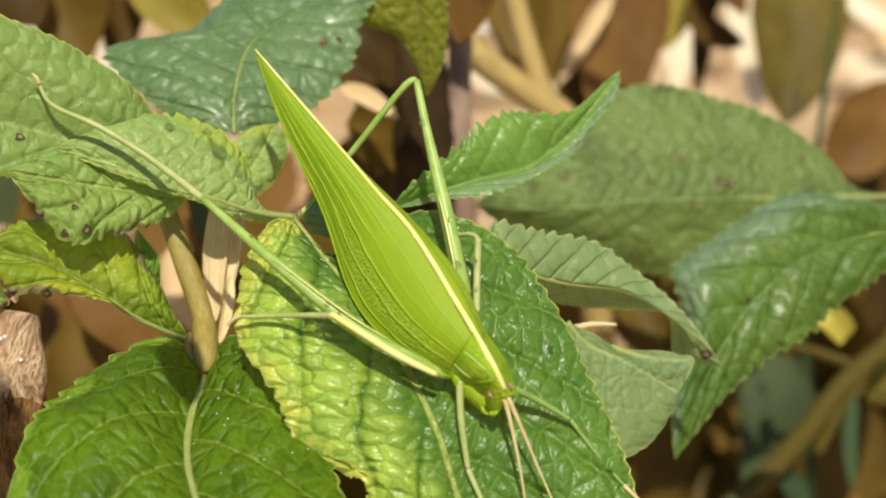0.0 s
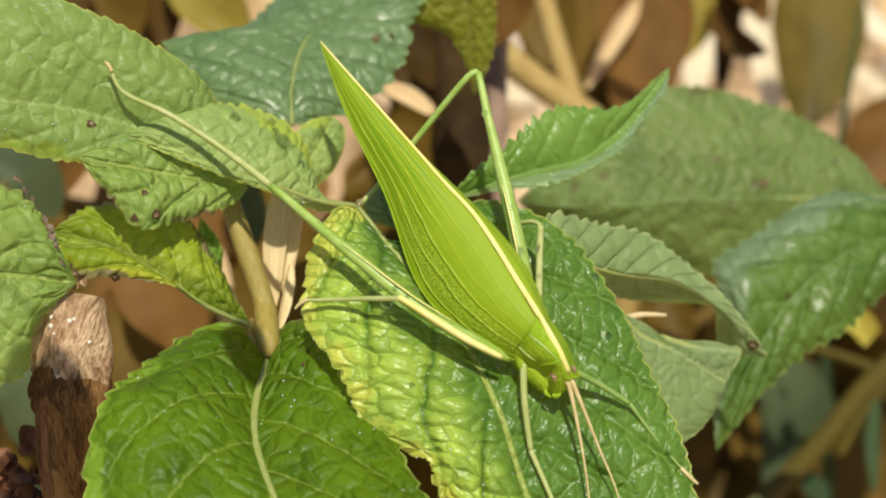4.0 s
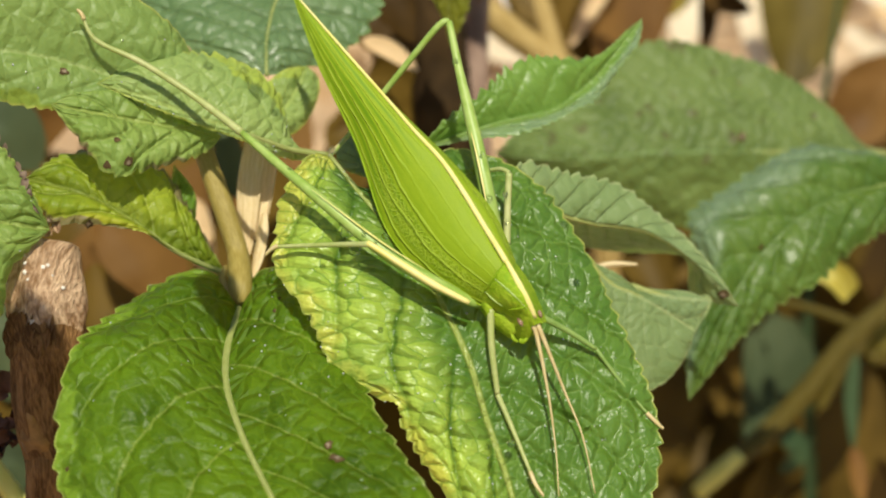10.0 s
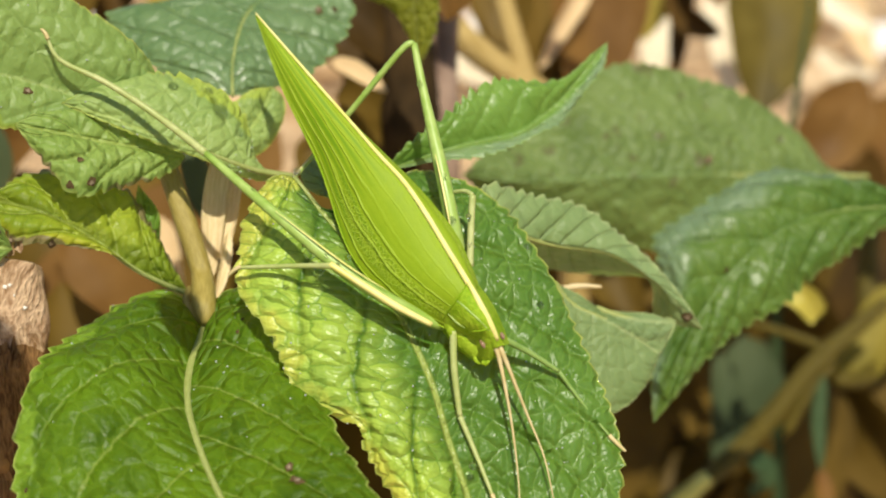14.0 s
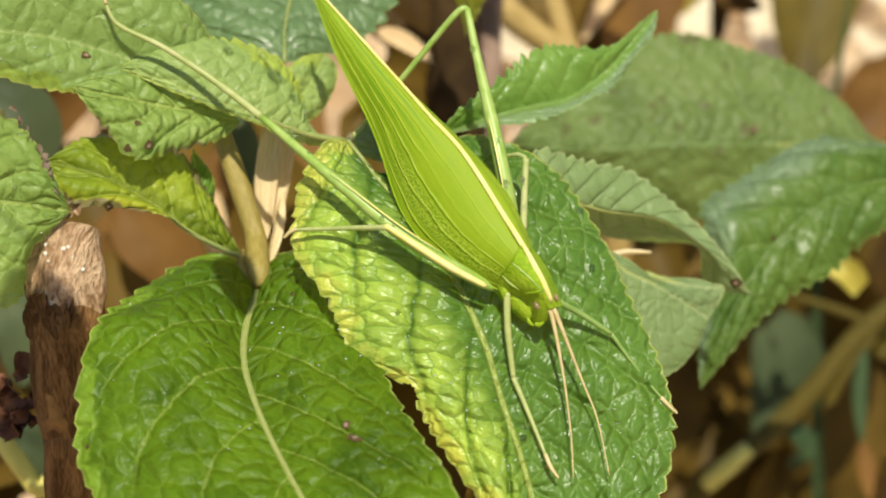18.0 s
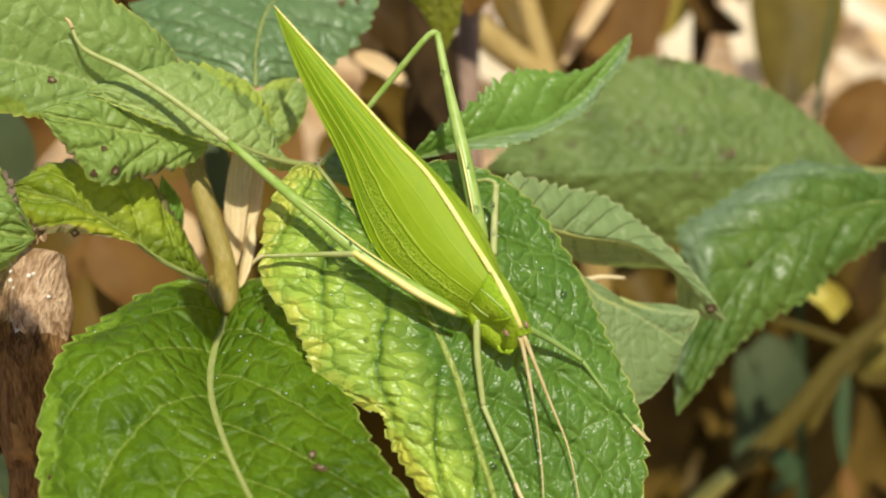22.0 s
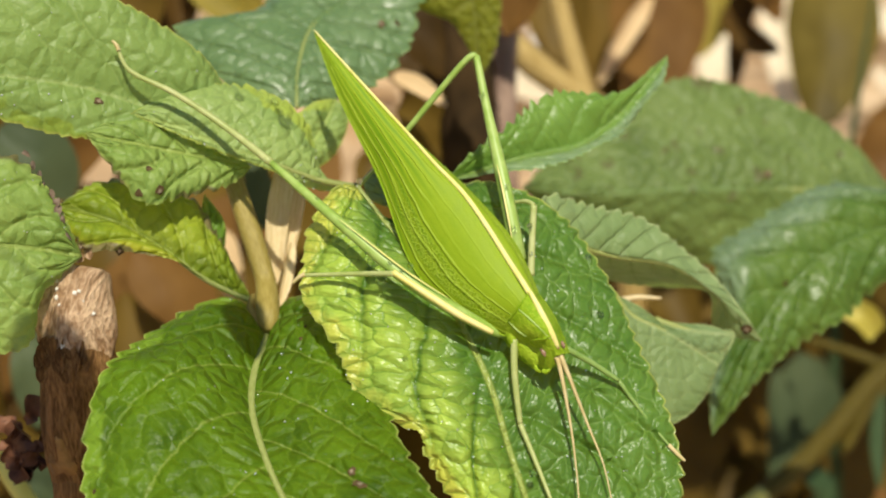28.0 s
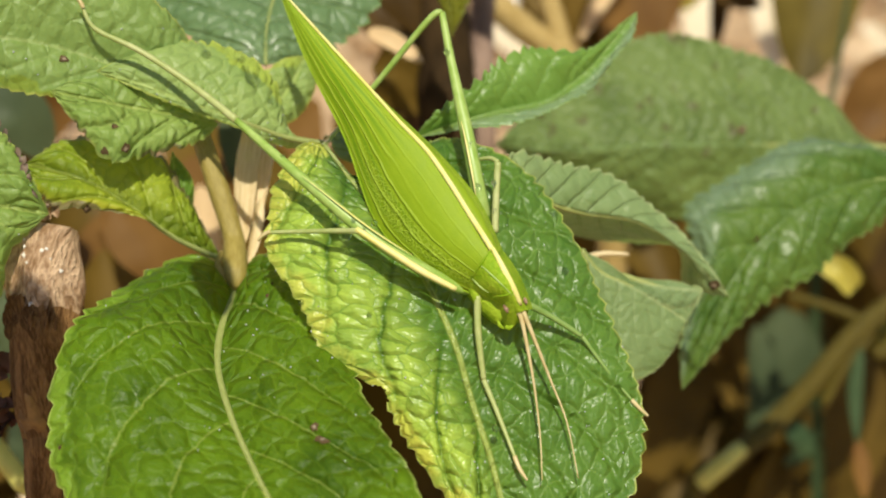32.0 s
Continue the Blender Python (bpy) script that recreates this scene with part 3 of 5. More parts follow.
dry("dry_stem", [(-24.1, 15.4, -3.5), (-24.5, 11.1, -2.0), (-25.2, 4.8, -1.5), (-25.4, -3.2, -1.5)], 1.55, M_straw, shrub, 8, 0.55, 10, 24, label="split straw-coloured dry stem", point=0.55)
dry("dry_stem", [(-21.2, 13.4, -4.5), (-22.2, 9.5, -3.0), (-23.0, 4.3, -2.5), (-24.0, -1.5, -2.0)], 1.05, M_straw, shrub, -14, 0.6, 10, 24, label="split straw-coloured dry stem", point=0.5)

# front, low
front_leaf = leaf(shrub, [(-24.7, -9.0, 6.1), (-25.5, -13.6, 14.2), (-24.8, -17.4, 20.9), (-22.7, -21.3, 26.6), (-20.0, -25.3, 31.4), (-15.6, -30.8, 38.0), (-10.6, -36.7, 42.7)],
     [(-24.7, -9.0, 6.1), (-27.9, -5.6, 3.8), (-31.4, -4.6, 4.8), (-35.1, -6.0, 7.6), (-38.9, -8.9, 13.3), (-41.6, -12.1, 21.8), (-42.6, -17.5, 26.6), (-42.3, -22.5, 29.5), (-41.1, -28.2, 32.3), (-34.6, -34.3, 38.0), (-22.2, -37.5, 41.8), (-10.6, -36.7, 42.7)],
     [(-24.7, -9.0, 6.1), (-22.8, -4.6, 5.3), (-17.4, -4.4, 8.3), (-12.4, -9.8, 14.0), (-9.2, -15.2, 20.4), (-7.0, -20.0, 26.6), (-3.8, -23.9, 33.3), (-0.8, -27.2, 38.0), (0.3, -31.2, 41.8), (-3.7, -35.3, 43.7), (-10.6, -36.7, 42.7)],
     M_leaf_front, dome=(2.4, 0.8), lumpy=1.2, quilt=0.85, veins=5.5, sweep=2.0, nu=110, nv=240, seed=1, stalk=0.6, tooth=1.0, pitch=3.2, cells=(2.4, 2.4), rib_up=0.0)
# under the insect
middle_leaf = leaf(shrub, [(-13.5, 9.6, 11.0), (-9.6, 4.8, 13.3), (-4.9, -0.6, 16.3), (-0.6, -6.6, 19.0), (3.2, -14.1, 20.9), (5.3, -20.9, 21.8), (7.9, -28.6, 23.2), (11.2, -41.4, 26.6)],
     [(-13.5, 9.6, 11.0), (-15.3, 9.9, 10.8), (-16.9, 8.7, 12.0), (-19.1, 4.2, 14.4), (-19.5, 0.7, 16.0), (-19.4, -4.3, 17.5), (-15.2, -9.9, 19.9), (-11.8, -16.4, 21.5), (-6.1, -19.7, 22.4), (-2.5, -25.4, 22.8), (1.0, -30.4, 23.6), (5.5, -36.0, 24.7), (11.2, -41.4, 26.6)],
     [(-13.5, 9.6, 11.0), (-11.5, 7.6, 11.8), (-8.6, 4.8, 12.7), (-5.5, 6.2, 11.0), (-1.7, 9.6, 8.9), (2.5, 10.7, 8.6), (8.5, 8.8, 9.5), (13.7, 4.8, 10.5), (18.4, -2.7, 12.3), (21.3, -9.5, 14.2), (24.3, -16.8, 17.5), (26.0, -22.7, 18.2), (25.5, -29.0, 20.3), (22.6, -35.2, 22.4), (17.1, -39.9, 24.7), (11.2, -41.4, 26.6)],
     M_leaf_yellow, dome=(1.4, 0.4), quilt=1.15, veins=(5.0, 8.0), sweep=(1.95, 2.2), shift=0.45, nu=110, nv=240, seed=2, stalk=0.4, tooth=0.9, pitch=2.1, cells=(2.3, 1.8), rib_up=0.85, lumpy=0.8, bites=((-0.99, 0.6, 0.07, 0.02),))
# upper corner
corner_leaf = leaf(shrub, [(-30.6, 18.1, 4.8), (-37.6, 18.7, 9.5), (-46.9, 21.3, 14.2), (-56.3, 22.1, 19.0), (-68.2, 21.8, 20.9)],
     [(-30.6, 18.1, 4.8), (-31.6, 23.4, 5.7), (-34.2, 27.0, 8.6), (-38.8, 30.2, 10.5), (-45.1, 33.1, 13.3), (-53.2, 35.7, 16.1), (-60.9, 33.4, 19.0), (-68.2, 21.8, 20.9)],
     [(-30.6, 18.1, 4.8), (-37.1, 16.0, 8.6), (-46.2, 15.0, 14.2), (-50.4, 15.5, 16.1), (-55.9, 16.8, 18.0), (-62.9, 18.1, 19.0), (-68.2, 21.8, 20.9)],
     M_leaf_pale, dome=(1.0, 0.6), quilt=0.5, lumpy=2.5, veins=6, cells=(2.4, 2.2), tooth=0.55, nu=44, nv=160, seed=3, ribbed=False)
# small one with the drops, and the one below it
drop_leaf = leaf(shrub, [(-14.2, 10.1, 2.9), (-19.0, 10.8, 5.3), (-25.0, 12.9, 8.6), (-31.1, 14.9, 10.5), (-36.5, 16.9, 11.4), (-41.8, 18.4, 12.3)],
     [(-14.2, 10.1, 2.9), (-17.1, 10.4, 2.9), (-19.1, 12.6, 2.9), (-20.1, 16.5, 2.9), (-22.2, 19.8, 3.8), (-26.3, 22.3, 4.8), (-31.0, 23.0, 6.7), (-36.9, 21.5, 9.5), (-41.8, 18.4, 12.3)],
     [(-14.2, 10.1, 2.9), (-17.8, 9.4, 3.0), (-21.8, 10.3, 6.1), (-25.1, 11.8, 8.2), (-31.1, 13.9, 10.3), (-36.5, 16.1, 11.2), (-41.8, 18.4, 12.3)],
     M_leaf_fresh, dome=(0.8, 0.2), quilt=0.45, lumpy=2.0, veins=5, nu=36, nv=120, seed=4)
low_leaf = leaf(shrub, [(-27.6, 12.4, 5.7), (-32.8, 13.2, 8.6), (-37.9, 14.0, 11.4), (-42.8, 14.8, 14.2), (-46.5, 15.6, 15.6)],
     [(-27.6, 12.4, 5.7), (-28.9, 10.7, 6.7), (-32.0, 8.9, 9.5), (-36.0, 8.0, 12.3), (-39.1, 7.0, 14.8), (-42.8, 10.8, 15.6), (-46.5, 15.6, 15.6)],
     [(-27.6, 12.4, 5.7), (-31.2, 15.5, 5.7), (-36.4, 17.4, 8.6), (-42.1, 18.2, 11.4), (-46.5, 15.6, 15.6)],
     M_leaf_scorched, dome=(0.8, 0.4), quilt=1.1, lumpy=1.6, veins=4, sweep=1.2, nv=110, seed=5, ribbed=False)
leaf(shrub, [(-24.4, 11.6, -0.0), (-21.4, 15.5, -2.8), (-19.3, 19.1, -4.7), (-17.9, 22.6, -5.7)], [(-24.4, 11.6, -0.0), (-23.9, 18.0, -1.9), (-21.1, 21.6, -3.8), (-17.9, 22.6, -5.7)],
     [(-24.4, 11.6, -0.0), (-19.2, 13.5, -3.8), (-16.7, 17.2, -5.7), (-16.3, 20.8, -6.6), (-17.9, 22.6, -5.7)], M_leaf_fresh, quilt=0.2, tooth=0.15, nu=24, nv=60, seed=6)
leaf(shrub, [(-8.4, 6.9, 4.8), (-10.1, 9.5, 3.8), (-10.5, 12.1, 2.9), (-9.5, 14.7, 1.9)], [(-8.4, 6.9, 4.8), (-12.3, 8.4, 3.8), (-13.1, 11.4, 2.9), (-9.5, 14.7, 1.9)],
     [(-8.4, 6.9, 4.8), (-6.9, 10.3, 2.9), (-7.6, 13.3, 1.9), (-9.5, 14.7, 1.9)], M_leaf_blue, quilt=0.2, tooth=0.2, nu=20, nv=50, seed=16)
# upper middle
upper_leaf = leaf(shrub, [(-23.5, 21.5, -7.6), (-23.8, 27.8, -11.4), (-22.3, 34.8, -17.1), (-16.4, 40.1, -22.8), (-3.3, 45.1, -26.6)],
     [(-23.5, 21.5, -7.6), (-32.2, 23.9, -9.5), (-42.3, 33.9, -15.2), (-32.2, 36.4, -19.0), (-26.4, 42.9, -26.6), (-15.2, 43.5, -28.5), (-3.3, 45.1, -26.6)],
     [(-23.5, 21.5, -7.6), (-18.6, 22.7, -11.4), (-13.4, 25.7, -15.2), (-8.7, 31.7, -19.0), (-7.2, 38.7, -22.8), (-3.3, 45.1, -26.6)],
     M_leaf_blue, dome=(1.4, 1.0), quilt=0.5, nu=48, nv=160, seed=7, stalk=0.3, tooth=1.7, pitch=2.5, bites=((0.75, 0.62, 0.05, 0.012),), cells=(3.0, 2.6))
leaf(shrub, [(0.2, 52.6, -26.6), (0.0, 43.4, -26.6), (1.2, 36.1, -28.5), (1.6, 28.2, -30.4)],
     [(0.2, 52.6, -26.6), (-4.9, 46.8, -26.6), (-8.0, 39.7, -26.6), (-2.6, 37.0, -28.5), (0.2, 32.8, -29.5), (1.6, 28.2, -30.4)],
     [(0.2, 52.6, -26.6), (3.9, 46.7, -26.6), (4.8, 39.2, -27.6), (4.2, 33.5, -28.5), (1.6, 28.2, -30.4)], M_leaf_olive, quilt=0.3, seed=8, nu=28, nv=90)
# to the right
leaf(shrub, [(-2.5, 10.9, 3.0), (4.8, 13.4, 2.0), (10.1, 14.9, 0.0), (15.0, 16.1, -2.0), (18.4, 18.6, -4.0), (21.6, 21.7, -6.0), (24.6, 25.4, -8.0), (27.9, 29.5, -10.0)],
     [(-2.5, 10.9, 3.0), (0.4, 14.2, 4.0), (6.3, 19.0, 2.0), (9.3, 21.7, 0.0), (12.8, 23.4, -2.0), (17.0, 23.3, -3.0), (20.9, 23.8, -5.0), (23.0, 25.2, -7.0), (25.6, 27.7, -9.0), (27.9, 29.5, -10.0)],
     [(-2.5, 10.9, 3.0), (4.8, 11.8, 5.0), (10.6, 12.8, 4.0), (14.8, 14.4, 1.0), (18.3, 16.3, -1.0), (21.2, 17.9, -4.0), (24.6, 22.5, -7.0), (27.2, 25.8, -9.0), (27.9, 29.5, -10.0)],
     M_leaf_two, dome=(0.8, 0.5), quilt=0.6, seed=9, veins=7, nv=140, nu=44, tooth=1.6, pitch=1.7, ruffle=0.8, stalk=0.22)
back_leaf = leaf(shrub, [(78.6, 13.6, -57.0), (63.7, 13.5, -55.1), (48.6, 13.6, -51.3), (33.9, 13.1, -47.5), (19.8, 12.0, -44.7), (8.7, 12.7, -41.8)],
     [(78.6, 13.6, -57.0), (72.8, 15.3, -62.1), (67.2, 21.2, -61.1), (57.9, 26.9, -59.2), (46.9, 31.0, -57.3), (38.1, 32.4, -56.4), (28.2, 29.6, -54.5), (18.4, 22.8, -51.7), (8.7, 12.7, -41.8)],
     [(78.6, 13.6, -57.0), (70.4, 6.0, -62.1), (54.8, 1.0, -58.3), (39.6, 1.0, -54.5), (25.0, 3.9, -51.7), (14.6, 8.5, -49.8), (8.7, 12.7, -41.8)],
     M_leaf_dull, dome=(0.8, 0.6), quilt=0.6, tooth=1.3, pitch=2.4, ruffle=1.0, lumpy=2.5, cells=(3.0, 2.6), nu=40, nv=120, seed=10)
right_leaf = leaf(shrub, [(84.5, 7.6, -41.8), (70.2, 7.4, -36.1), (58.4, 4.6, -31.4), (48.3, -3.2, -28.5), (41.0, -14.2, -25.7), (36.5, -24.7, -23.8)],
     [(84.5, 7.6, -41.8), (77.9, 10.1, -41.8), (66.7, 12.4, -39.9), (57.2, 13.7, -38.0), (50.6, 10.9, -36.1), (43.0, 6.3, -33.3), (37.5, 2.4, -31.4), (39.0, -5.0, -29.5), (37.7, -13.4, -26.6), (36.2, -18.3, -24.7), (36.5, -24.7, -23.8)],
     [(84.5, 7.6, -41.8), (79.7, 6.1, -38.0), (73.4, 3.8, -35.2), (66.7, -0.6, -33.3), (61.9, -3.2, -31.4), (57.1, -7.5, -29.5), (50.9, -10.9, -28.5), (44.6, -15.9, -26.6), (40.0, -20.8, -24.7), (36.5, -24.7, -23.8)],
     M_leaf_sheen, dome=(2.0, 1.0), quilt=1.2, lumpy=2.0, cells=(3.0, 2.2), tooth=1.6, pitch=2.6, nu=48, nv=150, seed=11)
bent_leaf = leaf(shrub, [(8.3, 6.8, 7.6), (14.3, 3.0, 2.9), (19.7, 1.4, -0.0), (27.4, 0.2, -1.9), (33.3, -3.3, -3.8), (37.1, -6.8, -5.7), (40.5, -10.0, -6.6)],
     [(8.3, 6.8, 7.6), (11.0, 9.2, 2.9), (16.7, 8.0, -0.0), (23.8, 6.5, -2.8), (31.6, 0.8, -4.7), (36.7, -4.5, -5.7), (40.5, -10.0, -6.6)],
     [(8.3, 6.8, 7.6), (15.0, 0.1, -6.6), (22.1, -2.3, -14.8), (28.7, -3.0, -16.7), (35.0, -3.2, -17.6), (35.0, -8.6, -12.1), (40.5, -10.0, -6.6)],
     M_leaf_ladder, dome=(0.6, 0.1), quilt=0.55, seed=12, veins=13, nv=140, tooth=1.3, cells=(5.0, 4.0))
leaf(shrub, [(19.7, -3.6, -0.0), (22.4, -6.6, -0.9), (27.4, -8.9, -1.9), (31.4, -11.3, -3.8), (34.3, -13.2, -4.7)],
     [(19.7, -3.6, -0.0), (21.2, -13.3, -0.0), (24.2, -20.7, -0.0), (28.9, -20.3, -1.9), (32.6, -16.9, -3.8), (34.3, -13.2, -4.7)],
     [(19.7, -3.6, -0.0), (23.3, -5.2, -1.9), (27.7, -7.9, -3.8), (32.5, -8.5, -5.7), (36.7, -8.8, -6.6), (34.3, -13.2, -4.7)],
     M_leaf_under, dome=(0.5, 0.2), quilt=0.3, tooth=0.3, seed=13, nu=40, nv=90)
leaf(shrub, [(25.5, -7.0, -3.0), (29.1, -8.2, -3.0), (33.0, -8.8, -4.0), (36.3, -9.0, -5.0)],
     [(25.5, -7.0, -3.0), (29.3, -7.5, -4.0), (33.2, -7.8, -5.0), (36.3, -9.0, -5.0)],
     [(25.5, -7.0, -3.0), (28.4, -9.4, -3.0), (32.2, -11.4, -4.0), (35.0, -11.2, -5.0), (36.3, -9.0, -5.0)], M_leaf_under, dome=(0.4, 0.2), quilt=0.25, tooth=0.4, seed=19, nu=24, nv=60)
# to the left
side_leaf = leaf(shrub, [(-71.4, 2.8, 12.9), (-60.4, 2.1, 18.6), (-52.9, 1.5, 16.7), (-47.1, 0.6, 13.8)],
     [(-71.4, 2.8, 12.9), (-63.1, 11.5, 16.7), (-55.7, 12.6, 16.7), (-52.6, 10.6, 15.8), (-49.8, 6.6, 14.8), (-47.1, 0.6, 13.8)],
     [(-71.4, 2.8, 12.9), (-62.4, -10.6, 18.6), (-55.4, -11.3, 17.7), (-52.3, -9.8, 16.7), (-51.6, -4.7, 15.8), (-49.5, -2.0, 14.8), (-47.1, 0.6, 13.8)], M_leaf_scorched, quilt=0.7, lumpy=2.0, veins=5, seed=14, nv=140)
shade_leaf = leaf(shrub, [(-27.2, -5.1, 4.8), (-33.2, -2.0, 7.6), (-37.8, 1.5, 9.5), (-43.9, 4.9, 10.5), (-51.0, 6.8, 11.4)],
     [(-27.2, -5.1, 4.8), (-33.5, -2.0, 7.6), (-36.2, 0.1, 10.5), (-41.3, 1.2, 12.3), (-46.6, 1.5, 13.3), (-49.7, 3.7, 12.3), (-51.0, 6.8, 11.4)],
     [(-27.2, -5.1, 4.8), (-32.4, 4.2, 4.8), (-35.3, 8.4, 4.8), (-40.9, 10.1, 5.7), (-47.5, 9.9, 7.6), (-51.0, 6.8, 11.4)],
     M_leaf_lit, dome=(0.5, 0.6), quilt=1.2, veins=4, sweep=1.2, seed=15, nv=110)
leaf(shrub, [(-27.6, -5.5, 1.9), (-32.3, -1.6, 2.9), (-33.1, 3.5, 3.8), (-34.0, 8.9, 3.8)], [(-27.6, -5.5, 1.9), (-33.7, -1.6, 4.8), (-34.5, 3.4, 4.8), (-34.0, 8.9, 3.8)],
     [(-27.6, -5.5, 1.9), (-31.2, -1.6, 1.9), (-31.4, 5.0, 2.9), (-34.0, 8.9, 3.8)], M_leaf, quilt=0.2, tooth=0.2, nu=20, nv=60, seed=17)
# dark leaf added behind the gap, in place of the shade there
dry("gap_shade_leaf", [(-13.0, -15.0, 3.0), (-6.5, -25.0, 4.0), (1.0, -37.0, 5.0)], 6.0, M_brown_shade, shrub, 10, 0.3, label="dark brown leaf added to darken a gap in the shrub")
edge = rnd(23)
for p in [(-53.7, 12.9, 15.5), (-52.9, 11.6, 15.5), (-52.2, 10.4, 15.5), (-51.5, 9.1, 15.5), (-50.7, 8.0, 15.5), (-50.0, 7.1, 15.5), (-49.8, 6.0, 15.5), (-49.1, 5.0, 15.5), (-48.4, 3.1, 15.5)]:
    e = Vector((edge.uniform(-0.5, 0.7), edge.uniform(-0.8, -0.4), edge.uniform(-0.3, 0.5)))
    dry("withered_edge", [Vector(p) - e, Vector(p) + Vector((0.2, 0, 0.3)), Vector(p) + e], edge.uniform(0.3, 0.6), M_curl, shrub, edge.uniform(-50, 50), 0.7, 4, 6, label="curled grey-brown dead leaf edge")
tube("twig", [(20.1, -4.8, -3.8), (23.1, -4.1, -3.8), (26.4, -4.2, -4.2)], [0.5, 0.4, 0.2], M_straw, shrub, 6, 8)

# ---- the cut woody stem ----
stub = thing("cut_stem", "pruned woody brown stem, top coloured paler as if sunlit", "stem", (-49.9, -48.8, -0.0))
# shadow's edge on the stem is put into two colours, dark bark below
stub_wood = tube("trunk", [(-48.6, -7.5, 10.0), (-48.4, -12.5, 10.0), (-48.6, -17.0, 9.9), (-48.9, -21.0, 9.7), (-48.6, -24.5, 9.3), (-48.4, -27.5, 9.0), (-48.6, -33.0, 7.6), (-52.4, -74.6, -9.5), (-63.0, -208.0, -57.0), (-82.2, -668.9, -142.5)], [4.2, 4.75, 4.3, 4.0, 3.9, 3.3, 3.2, 3.4, 4, 5], M_bark, stub, 36, 110, lumps=0.12)
stub_top = tube("lit_top", [(-48.3, -1.2, 9.6), (-48.4, -2.2, 9.8), (-48.5, -4.2, 10.0), (-48.6, -6.5, 10.0), (-48.5, -9.5, 10.0), (-48.4, -13.5, 10.0)], [3.7, 4.1, 4.4, 4.75, 4.9, 4.35], M_lit_wood, stub, 48, 60, lumps=0.2, label="upper stem coloured paler where the sun falls")
tube("leaf_scar", [(-50.4, -19.6, 11.0), (-49.4, -22.0, 11.2), (-49.2, -25.0, 10.8), (-49.6, -27.6, 10.0)], [0.8, 2.2, 2.6, 1.2], M_amber, stub, 24, 30, lumps=0.5, label="orange-brown scar at the node")
# flakes roughen the edge of the painted shadow, splinters the cut
chip = rnd(17)
for k in range(34):
    a = chip.uniform(-1.5, 1.5)
    y = chip.choice((440, 446, 452, 575, 590, 600, 610, 625))
    low = y > 500
    p = Vector((-48.8, 0.1, 10.3)) + Vector((math.sin(a) * (4.4 if low else 3.4), -(y - 440) * 0.07, math.cos(a) * (4.5 if low else 3.2) - (0.2 if low else 0.4)))
    e = p + Vector((chip.uniform(-0.5, 0.5), chip.uniform(1.2, 3.2) * (1 if not low else -1), chip.uniform(-0.4, 0.3)))
    dry("shadow_edge_flake" if low else "splinter", [p, p.lerp(e, 0.5) + Vector((0, 0, 0.15)), e], chip.uniform(0.5, 1.1), M_bark if low or chip.random() < 0.4 else M_lit_wood, stub, chip.uniform(-30, 30), 0.3, 4, 5)
husk = rnd(7)
for k in range(26):
    p = Vector((-54.2, -23.0, 8.0)) + Vector((husk.uniform(-3.4, 2.2), husk.uniform(-3.8, 3.4), husk.uniform(-1.5, 2.0)))
    e = p + Vector((husk.uniform(-2.5, 2.5), husk.uniform(-3.0, 3.0), husk.uniform(-1, 1.5)))
    dry("husk", [p, p.lerp(e, 0.5) + Vector((0, 0, 0.7)), e], husk.uniform(0.8, 1.7), M_husk, stub, husk.uniform(-80, 80), 0.6, 4, 6)

